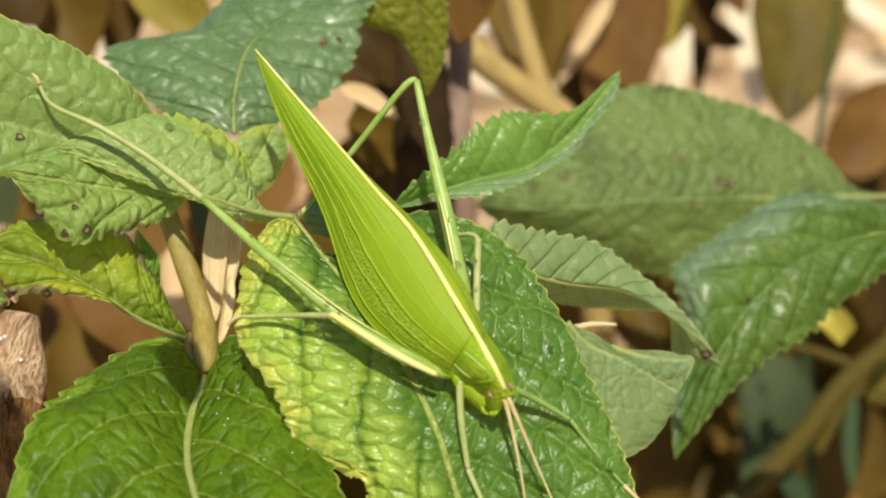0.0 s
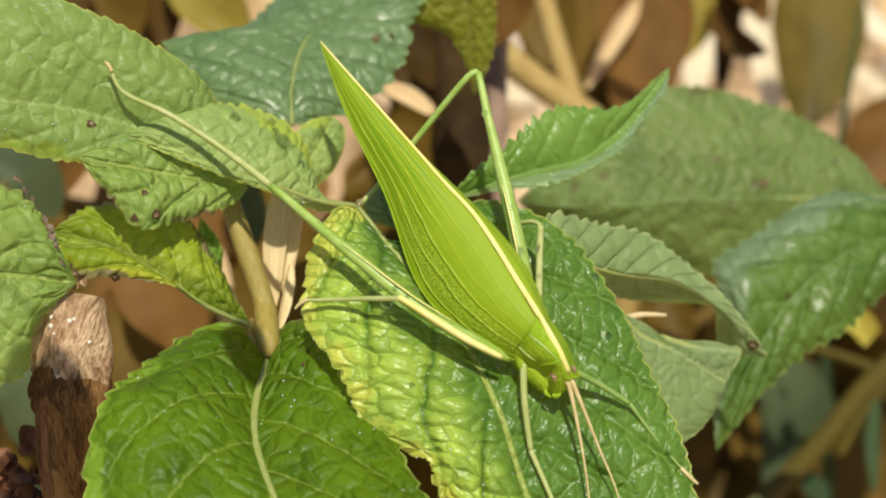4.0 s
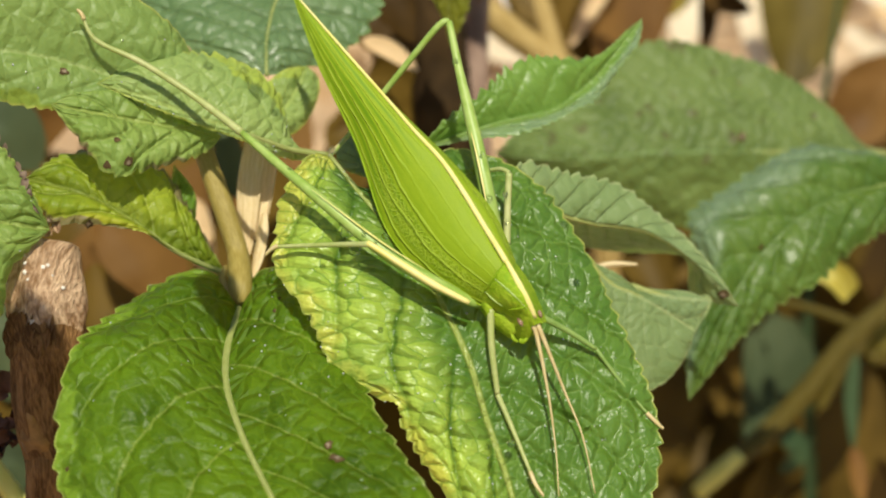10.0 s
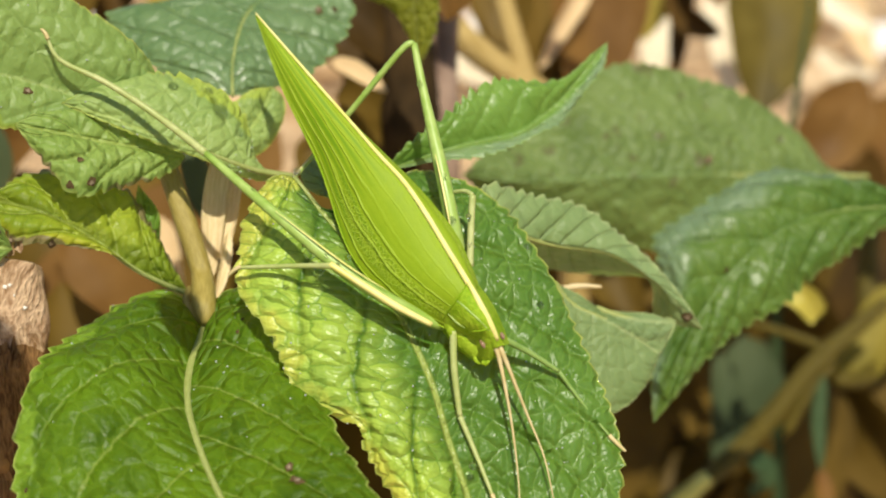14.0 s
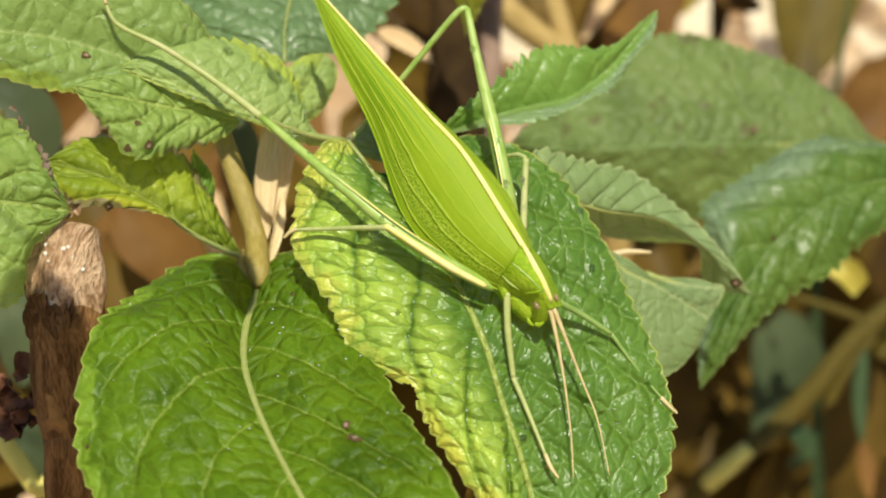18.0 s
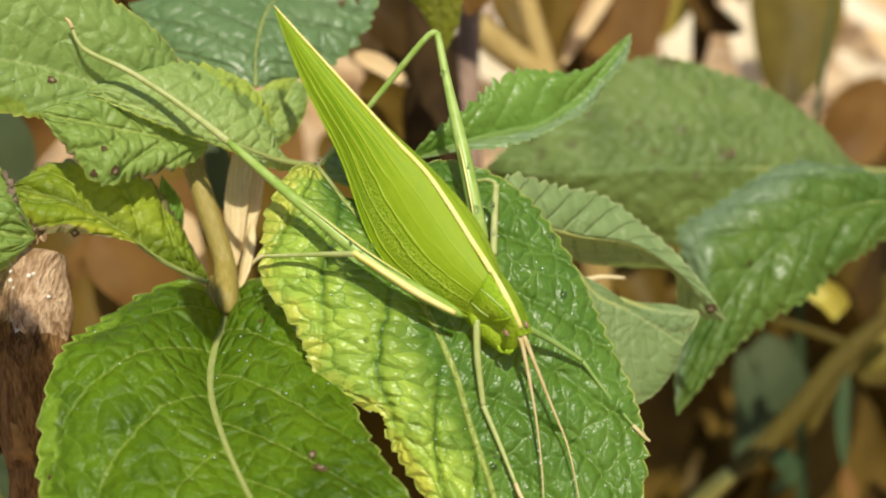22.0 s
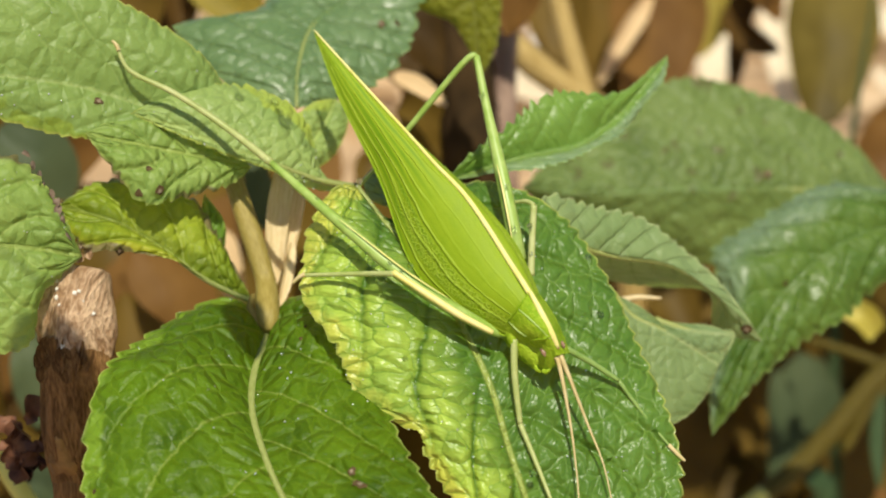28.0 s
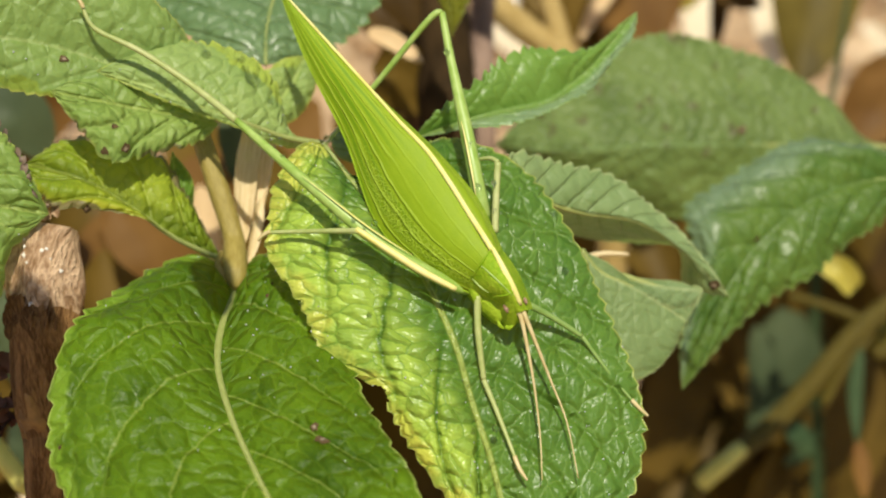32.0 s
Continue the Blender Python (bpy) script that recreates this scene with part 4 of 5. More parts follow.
# ---- the insect ----


def wing_material():
    """Leaf-green wing with raised lengthwise veins and a fine net near its rim."""
    m, nt = material("green_wing")
    g = Net(nt)
    met, span = g.uv("metric"), g.uv("span")
    u, v, _ = g.split(span)
    wob = g.math("MULTIPLY", g.math("SUBTRACT", g.noise(span, 5.0, 3.0), 0.5), 0.17)
    uu = g.math("ADD", u, wob)
    d = g.math("ABSOLUTE", g.math("SUBTRACT", g.math("FRACT", g.math("MULTIPLY", uu, 6.0)), 0.5))
    vein = g.ramp(d, 0.02, 0.13, 1.0, 0.0)
    trough = g.math("MULTIPLY", g.ramp(d, 0.25, 0.48), g.ramp(v, 0.35, 0.8, 0.85, 0.2))
    shown = g.math("MAXIMUM", g.ramp(v, 0.4, 0.62, 1.0, 0.0), g.ramp(u, 0.5, 0.58, 0.15, 1.0))
    vein, trough = g.math("MULTIPLY", vein, shown), g.math("MULTIPLY", trough, shown)
    fan = g.math("MULTIPLY", vein, g.ramp(v, 0.3, 0.85, 0.75, 0.45))
    vor = g.node("ShaderNodeTexVoronoi", Vector=met, Scale=210.0)
    vor.feature = "DISTANCE_TO_EDGE"
    net = g.math("MULTIPLY", g.ramp(vor.outputs["Distance"], 0.0, 0.16, 1.0, 0.0), g.math("MULTIPLY", g.math("MULTIPLY", g.ramp(u, 0.60, 0.68), g.ramp(u, 0.84, 0.9, 1.0, 0.0)), g.ramp(v, 0.4, 0.55)))
    n = g.noise(met, 40.0, 3.0)
    col = g.mix(n, (0.22, 0.335, 0.006), (0.295, 0.40, 0.011))
    col = g.mix(trough, col, (0.12, 0.25, 0.002))
    col = g.mix(g.math("MULTIPLY", fan, 0.5), col, (0.42, 0.56, 0.05))
    col = g.mix(g.math("MULTIPLY", net, 0.5), col, (0.45, 0.58, 0.06))
    h = g.math("ADD", g.math("ADD", vein, g.math("MULTIPLY", net, 0.5)), g.math("MULTIPLY", g.noise(met, 300.0, 2.0), 0.2))
    nor = g.bump(h, 0.6, 0.0003)
    p = g.node("ShaderNodeBsdfPrincipled", Base_Color=col, Roughness=g.ramp(n, 0.2, 0.8, 0.5, 0.62), Normal=nor)
    p.inputs["Specular IOR Level"].default_value = 0.3
    t = g.node("ShaderNodeBsdfTranslucent", Color=col, Normal=nor)
    mx = g.node("ShaderNodeMixShader", Fac=0.22)
    nt.links.new(p.outputs[0], mx.inputs[1])
    nt.links.new(t.outputs[0], mx.inputs[2])
    g.out(mx.outputs[0])
    return m


M_wing = wing_material()
M_body = plain_material("green_body", (0.22, 0.37, 0.005), (0.37, 0.50, 0.03), 2400, 0.58, 1.0, 0.00025, glow=0.2, spec=0.22)
M_leg = plain_material("green_leg", (0.25, 0.39, 0.055), (0.38, 0.50, 0.13), 700, 0.42, 0.2, 0.0001, glow=0.15)
M_tan_leg = plain_material("straw_leg", (0.34, 0.40, 0.11), (0.50, 0.52, 0.22), 700, 0.45, 0.2, 0.0001, glow=0.15)
M_shin = plain_material("pale_green_leg", (0.22, 0.36, 0.07), (0.33, 0.46, 0.13), 700, 0.42, 0.2, 0.0001, glow=0.3)
M_cream = plain_material("cream", (0.62, 0.56, 0.13), (0.72, 0.64, 0.25), 500, 0.45, 0.2, 0.0001)
M_antenna = plain_material("antenna", (0.46, 0.36, 0.15), (0.58, 0.47, 0.24), 700, 0.5, 0.2, 0.0001)
M_eye = plain_material("eye", (0.20, 0.11, 0.06), (0.50, 0.36, 0.26), 900, 0.25, 0.1, 0.0001)

katydid = thing("katydid", "bright green leaf-winged katydid resting head down on a leaf", "insect", (6.3, -10.5, 20.9))


def sheet(name, ridge, rim, bulge, mat, parent, nu=20, nv=50, label="", ease=None):
    """A wing between its ridge and its rim, domed towards the viewer."""
    bm = bmesh.new()
    met, span = bm.loops.layers.uv.new("metric"), bm.loops.layers.uv.new("span")
    rows, uvs = [], []
    for i in range(nv + 1):
        v = i / nv
        up = bulge * (math.sin(math.pi / 2 * min(1, v * 1.5 + 0.03)) if ease is None else 1 - ease * v)
        a, b = spline(ridge, v), spline(rim, v)
        rows.append([bm.verts.new(S(a.lerp(b, j / nu) + Vector((0, 0, up * math.sin(math.pi * (j / nu) ** 0.85))))) for j in range(nu + 1)])
        w = (a - b).length
        uvs.append([(w * j / nu * 0.01, v * 0.5) for j in range(nu + 1)])
    for i in range(nv):
        for j in range(nu):
            f = bm.faces.new((rows[i][j], rows[i][j + 1], rows[i + 1][j + 1], rows[i + 1][j]))
            for lp, (ii, jj) in zip(f.loops, ((i, j), (i, j + 1), (i + 1, j + 1), (i + 1, j))):
                lp[met].uv = uvs[ii][jj]
                lp[span].uv = (jj / nu, ii / nv)
    bmesh.ops.remove_doubles(bm, verts=bm.verts, dist=1e-6)
    return part(name, bm, mat, parent, label)


RIDGE = [(-18.2, 30.3, 8.7), (-12.6, 23.7, 11.8), (-6.1, 16.1, 15.6), (0.4, 8.6, 19.4), (5.3, 1.0, 22.8), (8.2, -4.1, 25.1)]
RIM = [(-18.2, 30.0, 8.7), (-14.8, 21.0, 11.4), (-9.9, 10.7, 14.1), (-6.3, 0.7, 17.3), (-1.3, -4.9, 20.7), (5.5, -8.6, 22.4)]
FAR = [(-18.3, 30.4, 8.4), (-12.6, 23.9, 11.3), (-5.8, 16.1, 15.0), (1.4, 8.8, 18.2), (6.3, 2.7, 20.8), (8.9, -3.2, 23.0)]
left_wing = sheet("left_forewing", RIDGE, RIM, 1.5, M_wing, katydid)
right_wing = sheet("right_forewing", RIDGE, FAR, 0.5, M_wing, katydid, 8)
tube("wing_stripe", [(-18.2, 30.3, 8.9), (-12.6, 23.7, 12.0), (-6.1, 16.1, 15.8), (-3.0, 12.4, 17.7), (0.4, 8.6, 19.6), (3.0, 4.7, 21.5), (5.3, 0.8, 23.2), (7.0, -2.0, 24.7), (8.3, -4.3, 25.5)], [0.1, 0.17, 0.2, 0.22, 0.28, 0.3, 0.31, 0.33, 0.36], M_cream, left_wing, 8, 40, flat=0.5, label="cream stripe along the wing's ridge")
tube("wing_rim", [(-18.2, 30.0, 8.7), (-14.8, 21.0, 11.4), (-9.9, 10.7, 14.1), (-6.3, 0.7, 17.3), (-1.3, -4.9, 20.7), (5.5, -8.6, 22.4)], [0.06, 0.12, 0.12, 0.1, 0.1, 0.1], M_body, left_wing, 6, 40)
abdomen = tube("abdomen", [(-6.5, 4.9, 12.3), (-0.3, -1.3, 16.5), (6.4, -5.9, 20.3)], [0.8, 2.0, 2.4], M_body, katydid, 12, 16)
BACK = [(7.6, -3.0, 25.0), (8.8, -5.1, 25.7), (9.8, -7.0, 26.2), (10.8, -8.8, 25.7), (11.5, -10.2, 24.9)]
LOBE = [(4.4, -7.8, 22.2), (5.5, -8.5, 22.6), (6.5, -8.8, 22.8), (8.2, -9.8, 22.8), (9.6, -11.1, 23.0)]
sheet("pronotum_left_lobe", BACK, LOBE, 1.8, M_body, katydid, 18, 28, ease=0.55)


def on_lobe(u, v):
    """A place on the lobe, u from its ridge to its rim and v from back to front."""
    return spline(BACK, v).lerp(spline(LOBE, v), u) + Vector((0, 0, 1.8 * (1 - 0.55 * v) * math.sin(math.pi * u ** 0.85) + 0.03))


tube("pronotum_keel", [on_lobe(0.42 - 0.04 * k, 0.02 + 0.11 * k) for k in range(7)], [0.04, 0.10, 0.10, 0.08, 0.04], M_leg, katydid, 8, 24, flat=0.5, label="pale keel along the side of the back")
tube("pronotum_keel", [on_lobe(0.74, 0.04 + 0.09 * k) for k in range(6)], [0.04, 0.12, 0.10, 0.04], M_leg, katydid, 8, 20, flat=0.5, label="pale keel along the side of the back")
tube("pronotum_margin", [on_lobe(0.05 + 0.15 * k, 0.01) for k in range(7)], [0.06, 0.13, 0.13, 0.06], M_body, katydid, 8, 24)
tube("pronotum_fold", [on_lobe(0.06 + 0.14 * k, 0.62 + 0.02 * math.sin(k)) for k in range(7)], [0.05, 0.14, 0.14, 0.05], M_body, katydid, 8, 24)
sheet("pronotum_right_lobe", BACK, [(8.8, -3.2, 20.7), (10.1, -4.9, 21.3), (11.2, -6.8, 21.5), (12.0, -8.8, 22.0), (12.5, -10.2, 22.6)], 0.5, M_body, katydid, 10, 24)
tube("thorax", [(4.4, -4.6, 19.0), (6.4, -7.2, 20.3), (8.0, -9.4, 21.1), (9.6, -11.2, 21.7)], [2.1, 2.3, 2.2, 1.6], M_body, katydid, 16, 16)
tube("pronotum_stripe", [(7.6, -3.0, 25.5), (8.3, -4.2, 25.7), (9.2, -5.9, 26.1), (10.2, -7.8, 26.2), (11.0, -9.6, 25.5)], [0.24, 0.3, 0.36, 0.32, 0.2], M_cream, katydid, 8, 12, flat=0.4, label="cream stripe down the back")
tube("neck", [(8.9, -8.6, 22.0), (9.4, -9.9, 22.2), (9.7, -10.8, 22.4), (9.6, -11.6, 22.2)], [1.3, 1.4, 1.2, 0.6], M_body, katydid, 14, 14)
sheet("head", [(9.6, -7.4, 25.1), (10.4, -8.9, 25.3), (11.0, -10.1, 24.7), (11.3, -10.9, 23.9), (10.8, -11.7, 23.0)], [(7.3, -9.0, 22.0), (8.0, -9.9, 22.0), (8.1, -11.2, 21.8), (8.5, -12.2, 21.7), (9.6, -12.7, 21.7)], 1.5, M_body, katydid, 18, 24, ease=0.5)
sheet("cheek", [(9.7, -7.4, 25.0), (10.4, -8.9, 25.2), (11.0, -10.1, 24.6), (11.3, -11.0, 23.8), (10.8, -11.7, 22.9)], [(11.9, -8.4, 22.0), (12.1, -9.4, 22.0), (12.0, -10.4, 22.0), (11.7, -11.3, 22.0), (10.9, -11.9, 22.0)], 0.5, M_body, katydid, 8, 20, ease=0.5)
tube("mouthpart", [(9.3, -12.3, 22.8), (9.8, -12.4, 23.0), (10.2, -12.0, 23.2)], [0.25, 0.3, 0.15], M_body, katydid, 8, 8)
tube("mouthpart", [(8.5, -11.6, 22.6), (8.6, -12.1, 22.8), (9.1, -12.5, 22.8)], [0.2, 0.25, 0.12], M_body, katydid, 8, 8)
tube("eye", [(9.0, -9.7, 24.8), (9.3, -10.1, 25.2), (9.5, -10.5, 25.0)], [0.12, 0.28, 0.12], M_eye, katydid, 10, 8, label="small pinkish-brown eye")
tube("eye", [(11.4, -8.8, 24.9), (11.5, -9.1, 25.1), (11.7, -9.5, 24.9)], [0.12, 0.28, 0.12], M_eye, katydid, 10, 8, label="small pinkish-brown eye")
tube("femur_stripe", [(-1.6, -4.0, 24.0), (-5.4, -1.7, 24.2), (-9.3, 1.1, 23.7), (-14.7, 5.2, 22.1)], [0.02, 0.1, 0.1, 0.02], M_cream, katydid, 8, 16, label="cream stripe along the thigh")
tube("femur_stripe", [(5.7, 3.1, 19.2), (5.2, 5.9, 18.9), (4.6, 8.9, 18.2), (3.9, 12.0, 17.4)], [0.04, 0.14, 0.14, 0.04], M_cream, katydid, 8, 16, label="cream stripe along the thigh")
tube("left_fore_coxa", [(5.5, -6.8, 21.7), (5.8, -8.2, 22.4), (6.1, -9.7, 22.7)], [1.1, 0.85, 0.42], M_body, katydid, 10, 8)
tube("left_hind_femur", [(6.2, -8.3, 20.6), (3.0, -7.5, 22.0), (-5.5, -2.5, 23.2), (-14.1, 4.3, 21.3), (-23.5, 12.1, 16.1)], [0.3, 0.7, 0.88, 0.68, 0.42], M_leg, katydid, 10, 24)
tube("left_hind_tibia", [(-23.5, 12.1, 16.1), (-29.9, 16.9, 13.6), (-35.8, 20.7, 14.2), (-40.3, 22.8, 15.0), (-41.8, 24.1, 15.5), (-42.6, 26.2, 15.8)], [0.5, 0.42, 0.36, 0.32, 0.25, 0.2], M_tan_leg, katydid, 8, 36)
tube("right_hind_femur", [(6.7, 0.6, 17.3), (6.0, 3.6, 17.7), (4.5, 10.9, 16.1), (2.6, 19.4, 13.3), (1.3, 26.0, 11.2)], [0.85, 0.95, 0.85, 0.55, 0.42], M_leg, katydid, 10, 20)
tube("right_hind_tibia", [(1.3, 26.0, 11.2), (-0.3, 25.2, 11.2), (-6.7, 17.8, 8.6), (-13.7, 9.7, 6.7)], [0.42, 0.42, 0.38, 0.2], M_leg, katydid, 8, 20)
tube("left_mid_femur", [(-8.1, -1.0, 24.6), (-4.0, -3.6, 24.9), (-0.5, -5.8, 24.8), (3.5, -7.9, 24.0)], [0.34, 0.42, 0.42, 0.3], M_cream, katydid, 10, 18, label="cream thigh with a pinkish tinge")
tube("left_mid_tibia", [(-7.9, -1.2, 24.6), (-12.9, -1.3, 21.4), (-19.2, -1.5, 19.0)], [0.36, 0.3, 0.2], M_tan_leg, katydid, 8, 14)
tube("right_mid_femur", [(8.0, -1.3, 19.6), (8.1, 2.7, 19.2), (8.3, 7.1, 19.0)], [0.45, 0.42, 0.4], M_tan_leg, katydid, 8, 14)
tube("right_mid_tibia", [(8.3, 7.1, 19.0), (7.4, 7.6, 18.0), (5.7, 7.5, 16.1)], [0.3, 0.28, 0.2], M_tan_leg, katydid, 8, 10)
tube("left_fore_femur", [(6.0, -8.7, 22.8), (6.1, -13.0, 22.8), (6.8, -18.6, 22.4)], [0.45, 0.42, 0.32], M_tan_leg, katydid, 8, 14)
tube("left_fore_tibia", [(6.8, -18.6, 22.4), (8.7, -23.0, 23.2), (11.0, -28.6, 24.7)], [0.34, 0.28, 0.18], M_tan_leg, katydid, 8, 14)
tube("right_fore_femur", [(12.1, -9.8, 22.0), (14.9, -11.3, 20.5), (18.5, -13.6, 19.2)], [0.42, 0.36, 0.28], M_shin, katydid, 8, 14)
tube("right_fore_tibia", [(18.5, -13.6, 19.2), (21.8, -18.0, 18.8), (26.1, -23.0, 18.6)], [0.26, 0.2, 0.14], M_shin, katydid, 8, 14)
for end in ([(-42.4, 25.7, 15.9), (-42.7, 26.4, 16.0), (-43.2, 26.9, 16.0)], [(-11.7, 12.0, 7.2), (-13.1, 10.6, 6.8), (-14.2, 9.4, 6.5)], [(-18.9, -1.4, 19.2), (-19.7, -1.8, 19.0), (-20.4, -2.5, 18.8)], [(24.5, -21.2, 18.6), (25.7, -22.4, 18.6), (26.5, -23.1, 18.6)], [(10.4, -27.1, 24.9), (11.0, -28.5, 25.3), (11.9, -29.8, 25.5)]):
    tube("tarsus", end, [0.28, 0.26, 0.15], M_antenna, katydid, 6, 8)
tube("antenna", [(10.6, -10.4, 24.5), (11.2, -11.7, 24.5), (12.6, -18.7, 23.8), (13.4, -25.1, 24.3), (13.6, -29.8, 25.5)], [0.34, 0.28, 0.16, 0.1, 0.07], M_antenna, katydid, 6, 20)
tube("antenna", [(11.2, -10.3, 24.5), (11.8, -11.6, 24.5), (14.6, -18.5, 23.2), (16.5, -23.3, 23.6), (17.8, -29.6, 24.7)], [0.34, 0.28, 0.16, 0.1, 0.07], M_antenna, katydid, 6, 20)


# ---- blemishes and water ----
def settle(ob, p, lift):
    """The place on a leaf nearest to p, lifted off it, and the leaf's normal there, turned to the viewer."""
    q = S(p)
    v = min(ob.data.vertices, key=lambda w: (w.co - q).length_squared)
    n = v.normal if v.normal.dot(AZ) > 0 else -v.normal
    return v.co + n * lift * 0.001, n


def disc(name, ob, p, r, mat, parent, high=0.12, lift=0.12):
    """A small raised patch on a leaf."""
    c, n = settle(ob, p, lift)
    t = n.orthogonal().normalized()
    b = n.cross(t)
    bm = bmesh.new()
    top = bm.verts.new(c + n * high * 0.001)
    ring = []
    for k in range(14):
        a = k / 14 * 2 * math.pi
        rr = r * 0.001 * (1 + 0.7 * noise.noise(Vector((math.cos(a) * 1.5, math.sin(a) * 1.5, r * 9 + c.x * 900))))
        ring.append(bm.verts.new(c + t * math.cos(a) * rr + b * math.sin(a) * rr))
    for k in range(14):
        bm.faces.new((top, ring[k], ring[(k + 1) % 14]))
    return part(name, bm, mat, parent)


# on upper_leaf and right_leaf the disc stands in for a dark hole
for ob, p, r in ((front_leaf, (-10.9, -23.6, 34.2), 1.05), (front_leaf, (-12.3, -22.5, 33.3), 0.75), (front_leaf, (-18.7, -9.8, 11.4), 0.35), (front_leaf, (-18.6, -11.0, 12.3), 0.4),
                 (front_leaf, (-40.2, -25.6, 30.4), 0.4), (corner_leaf, (-44.8, 20.0, 14.8), 0.8), (low_leaf, (-36.9, 8.2, 15.2), 0.8), (low_leaf, (-38.8, 11.3, 15.2), 0.5),
                 (low_leaf, (-39.8, 8.6, 15.2), 0.6), (back_leaf, (51.5, 17.6, -48.3), 1.0),
                 (bent_leaf, (38.0, -8.7, -5.7), 1.1), (upper_leaf, (-12.7, 35.1, -19.0), 0.9), (right_leaf, (47.6, -1.8, -28.5), 0.6), (shade_leaf, (-42.9, 1.1, 12.3), 0.8), (shade_leaf, (-47.7, 1.5, 12.3), 0.7)):
    ring = disc("brown_spot", ob, p, r * 0.75, M_spot, ob)
    if r > 0.6:
        disc("spot_centre", ob, p, r * 0.34, M_spot_grey, ring, 0.04, 0.26)

fun = rnd(3)
for _ in range(10):
    disc("pale_spot", stub_top, Vector((-47.4, -5.4, 15.2)) + Vector((fun.uniform(-4.2, 4.2), fun.uniform(-5.5, 4.5), 0)), fun.uniform(0.12, 0.32), M_pale_spot, stub_top, 0.25)

M_water, wt = material("water")
g = Net(wt)
wb = g.node("ShaderNodeBsdfPrincipled", Roughness=0.0)
wb.inputs["Transmission Weight"].default_value = 1.0
wb.inputs["IOR"].default_value = 1.33
clear = g.node("ShaderNodeBsdfTransparent", Color=(0.97, 1.0, 0.95, 1))
wm = g.node("ShaderNodeMixShader", Fac=0.7)
wt.links.new(clear.outputs[0], wm.inputs[1])
wt.links.new(wb.outputs[0], wm.inputs[2])
g.out(wm.outputs[0])


M_dew, dt = material("dew_water")
g = Net(dt)
db = g.node("ShaderNodeBsdfPrincipled", Base_Color=(0.85, 0.9, 0.85, 1), Roughness=0.04)
db.inputs["Transmission Weight"].default_value = 0.6
db.inputs["IOR"].default_value = 1.33
g.out(db.outputs[0])


def drop(p, r, squash=0.8, ob=None):
    bm = bmesh.new()
    bmesh.ops.create_icosphere(bm, subdivisions=3, radius=r * 0.001)
    for v in bm.verts:
        v.co.z *= squash
    d = part("water_drop", bm, M_water)
    c, n = settle(ob, p, r * 0.12) if ob else (S(p), AZ)
    d.matrix_world = Matrix.Translation(c) @ n.to_track_quat("Z", "Y").to_matrix().to_4x4()
    tagged(d, "clear round water drop clinging to the plant", "water drop", "water drops on leaves and legs")


for p, r in (((-9.6, -1.8, 22.0), 0.72), ((-10.6, 0.2, 21.7), 0.75), ((-17.5, 7.2, 19.6), 0.6), ((2.0, 20.8, 13.4), 0.42), ((-13.4, 10.5, 7.6), 0.45), ((-6.2, -0.3, 21.8), 0.4), ((5.9, 4.1, 18.6), 0.5),
             ((8.2, -23.9, 25.1), 0.45), ((7.8, 4.6, 19.9), 0.35), ((-13.6, -3.9, 19.4), 0.4), ((-12.0, 2.2, 22.5), 0.22), ((-8.5, -0.0, 23.9), 0.26), ((-7.2, -1.0, 24.2), 0.22), ((-11.2, 1.1, 22.7), 0.3), ((5.1, 9.5, 18.0), 0.22), ((8.0, 1.4, 20.1), 0.2)):
    drop(p, r, 0.9)
for ob, p, r in ((drop_leaf, (-28.9, 21.2, 7.6), 0.65), (drop_leaf, (-24.3, 18.7, 5.3), 0.6), (drop_leaf, (-23.8, 17.5, 5.7), 1.1), (drop_leaf, (-24.8, 20.3, 5.1), 0.6), (drop_leaf, (-21.6, 14.9, 4.8), 0.5),
                 (middle_leaf, (5.0, -24.7, 22.8), 0.35), (middle_leaf, (16.8, -5.7, 15.2), 0.5), (middle_leaf, (-13.1, -10.6, 17.1), 0.45), (middle_leaf, (15.7, 1.5, 12.3), 0.5), (middle_leaf, (-7.3, -11.9, 19.0), 0.35)):
    drop(p, r, 0.4, ob)


def dew(r, leaves):
    """Fine droplets strewn over the nearest leaves."""
    verts, faces = [], []
    bm = bmesh.new()
    bmesh.ops.create_icosphere(bm, subdivisions=1, radius=1.0)
    ball = [v.co.copy() for v in bm.verts]
    tris = [[v.index for v in f.verts] for f in bm.faces]
    bm.free()
    for ob, n in leaves:
        vs = ob.data.vertices
        for _ in range(n):
            v = vs[r.randrange(len(vs))]
            s = 0.0001 * r.uniform(0.5, 1.6)
            nrm = v.normal if v.normal.dot(AZ) > 0 else -v.normal
            k = len(verts)
            verts.extend(v.co + nrm * s * 0.4 + b * s for b in ball)
            faces.extend([k + i for i in t] for t in tris)
    me = bpy.data.meshes.new("dew")
    me.from_pydata(verts, [], faces)
    me.materials.append(M_dew)
    me.shade_smooth()
    tagged(new("dew", me), "fine dew droplets on the upper faces of leaves", "dew", kind="stuff")


dew(rnd(5), ((front_leaf, 60), (middle_leaf, 110), (corner_leaf, 40), (drop_leaf, 20), (side_leaf, 20)))

# ---- behind the shrub ----
dead = thing("dead_bush", "dried brown bush with curled hanging leaves", "plant", (23.8, 11.0, -190.0))
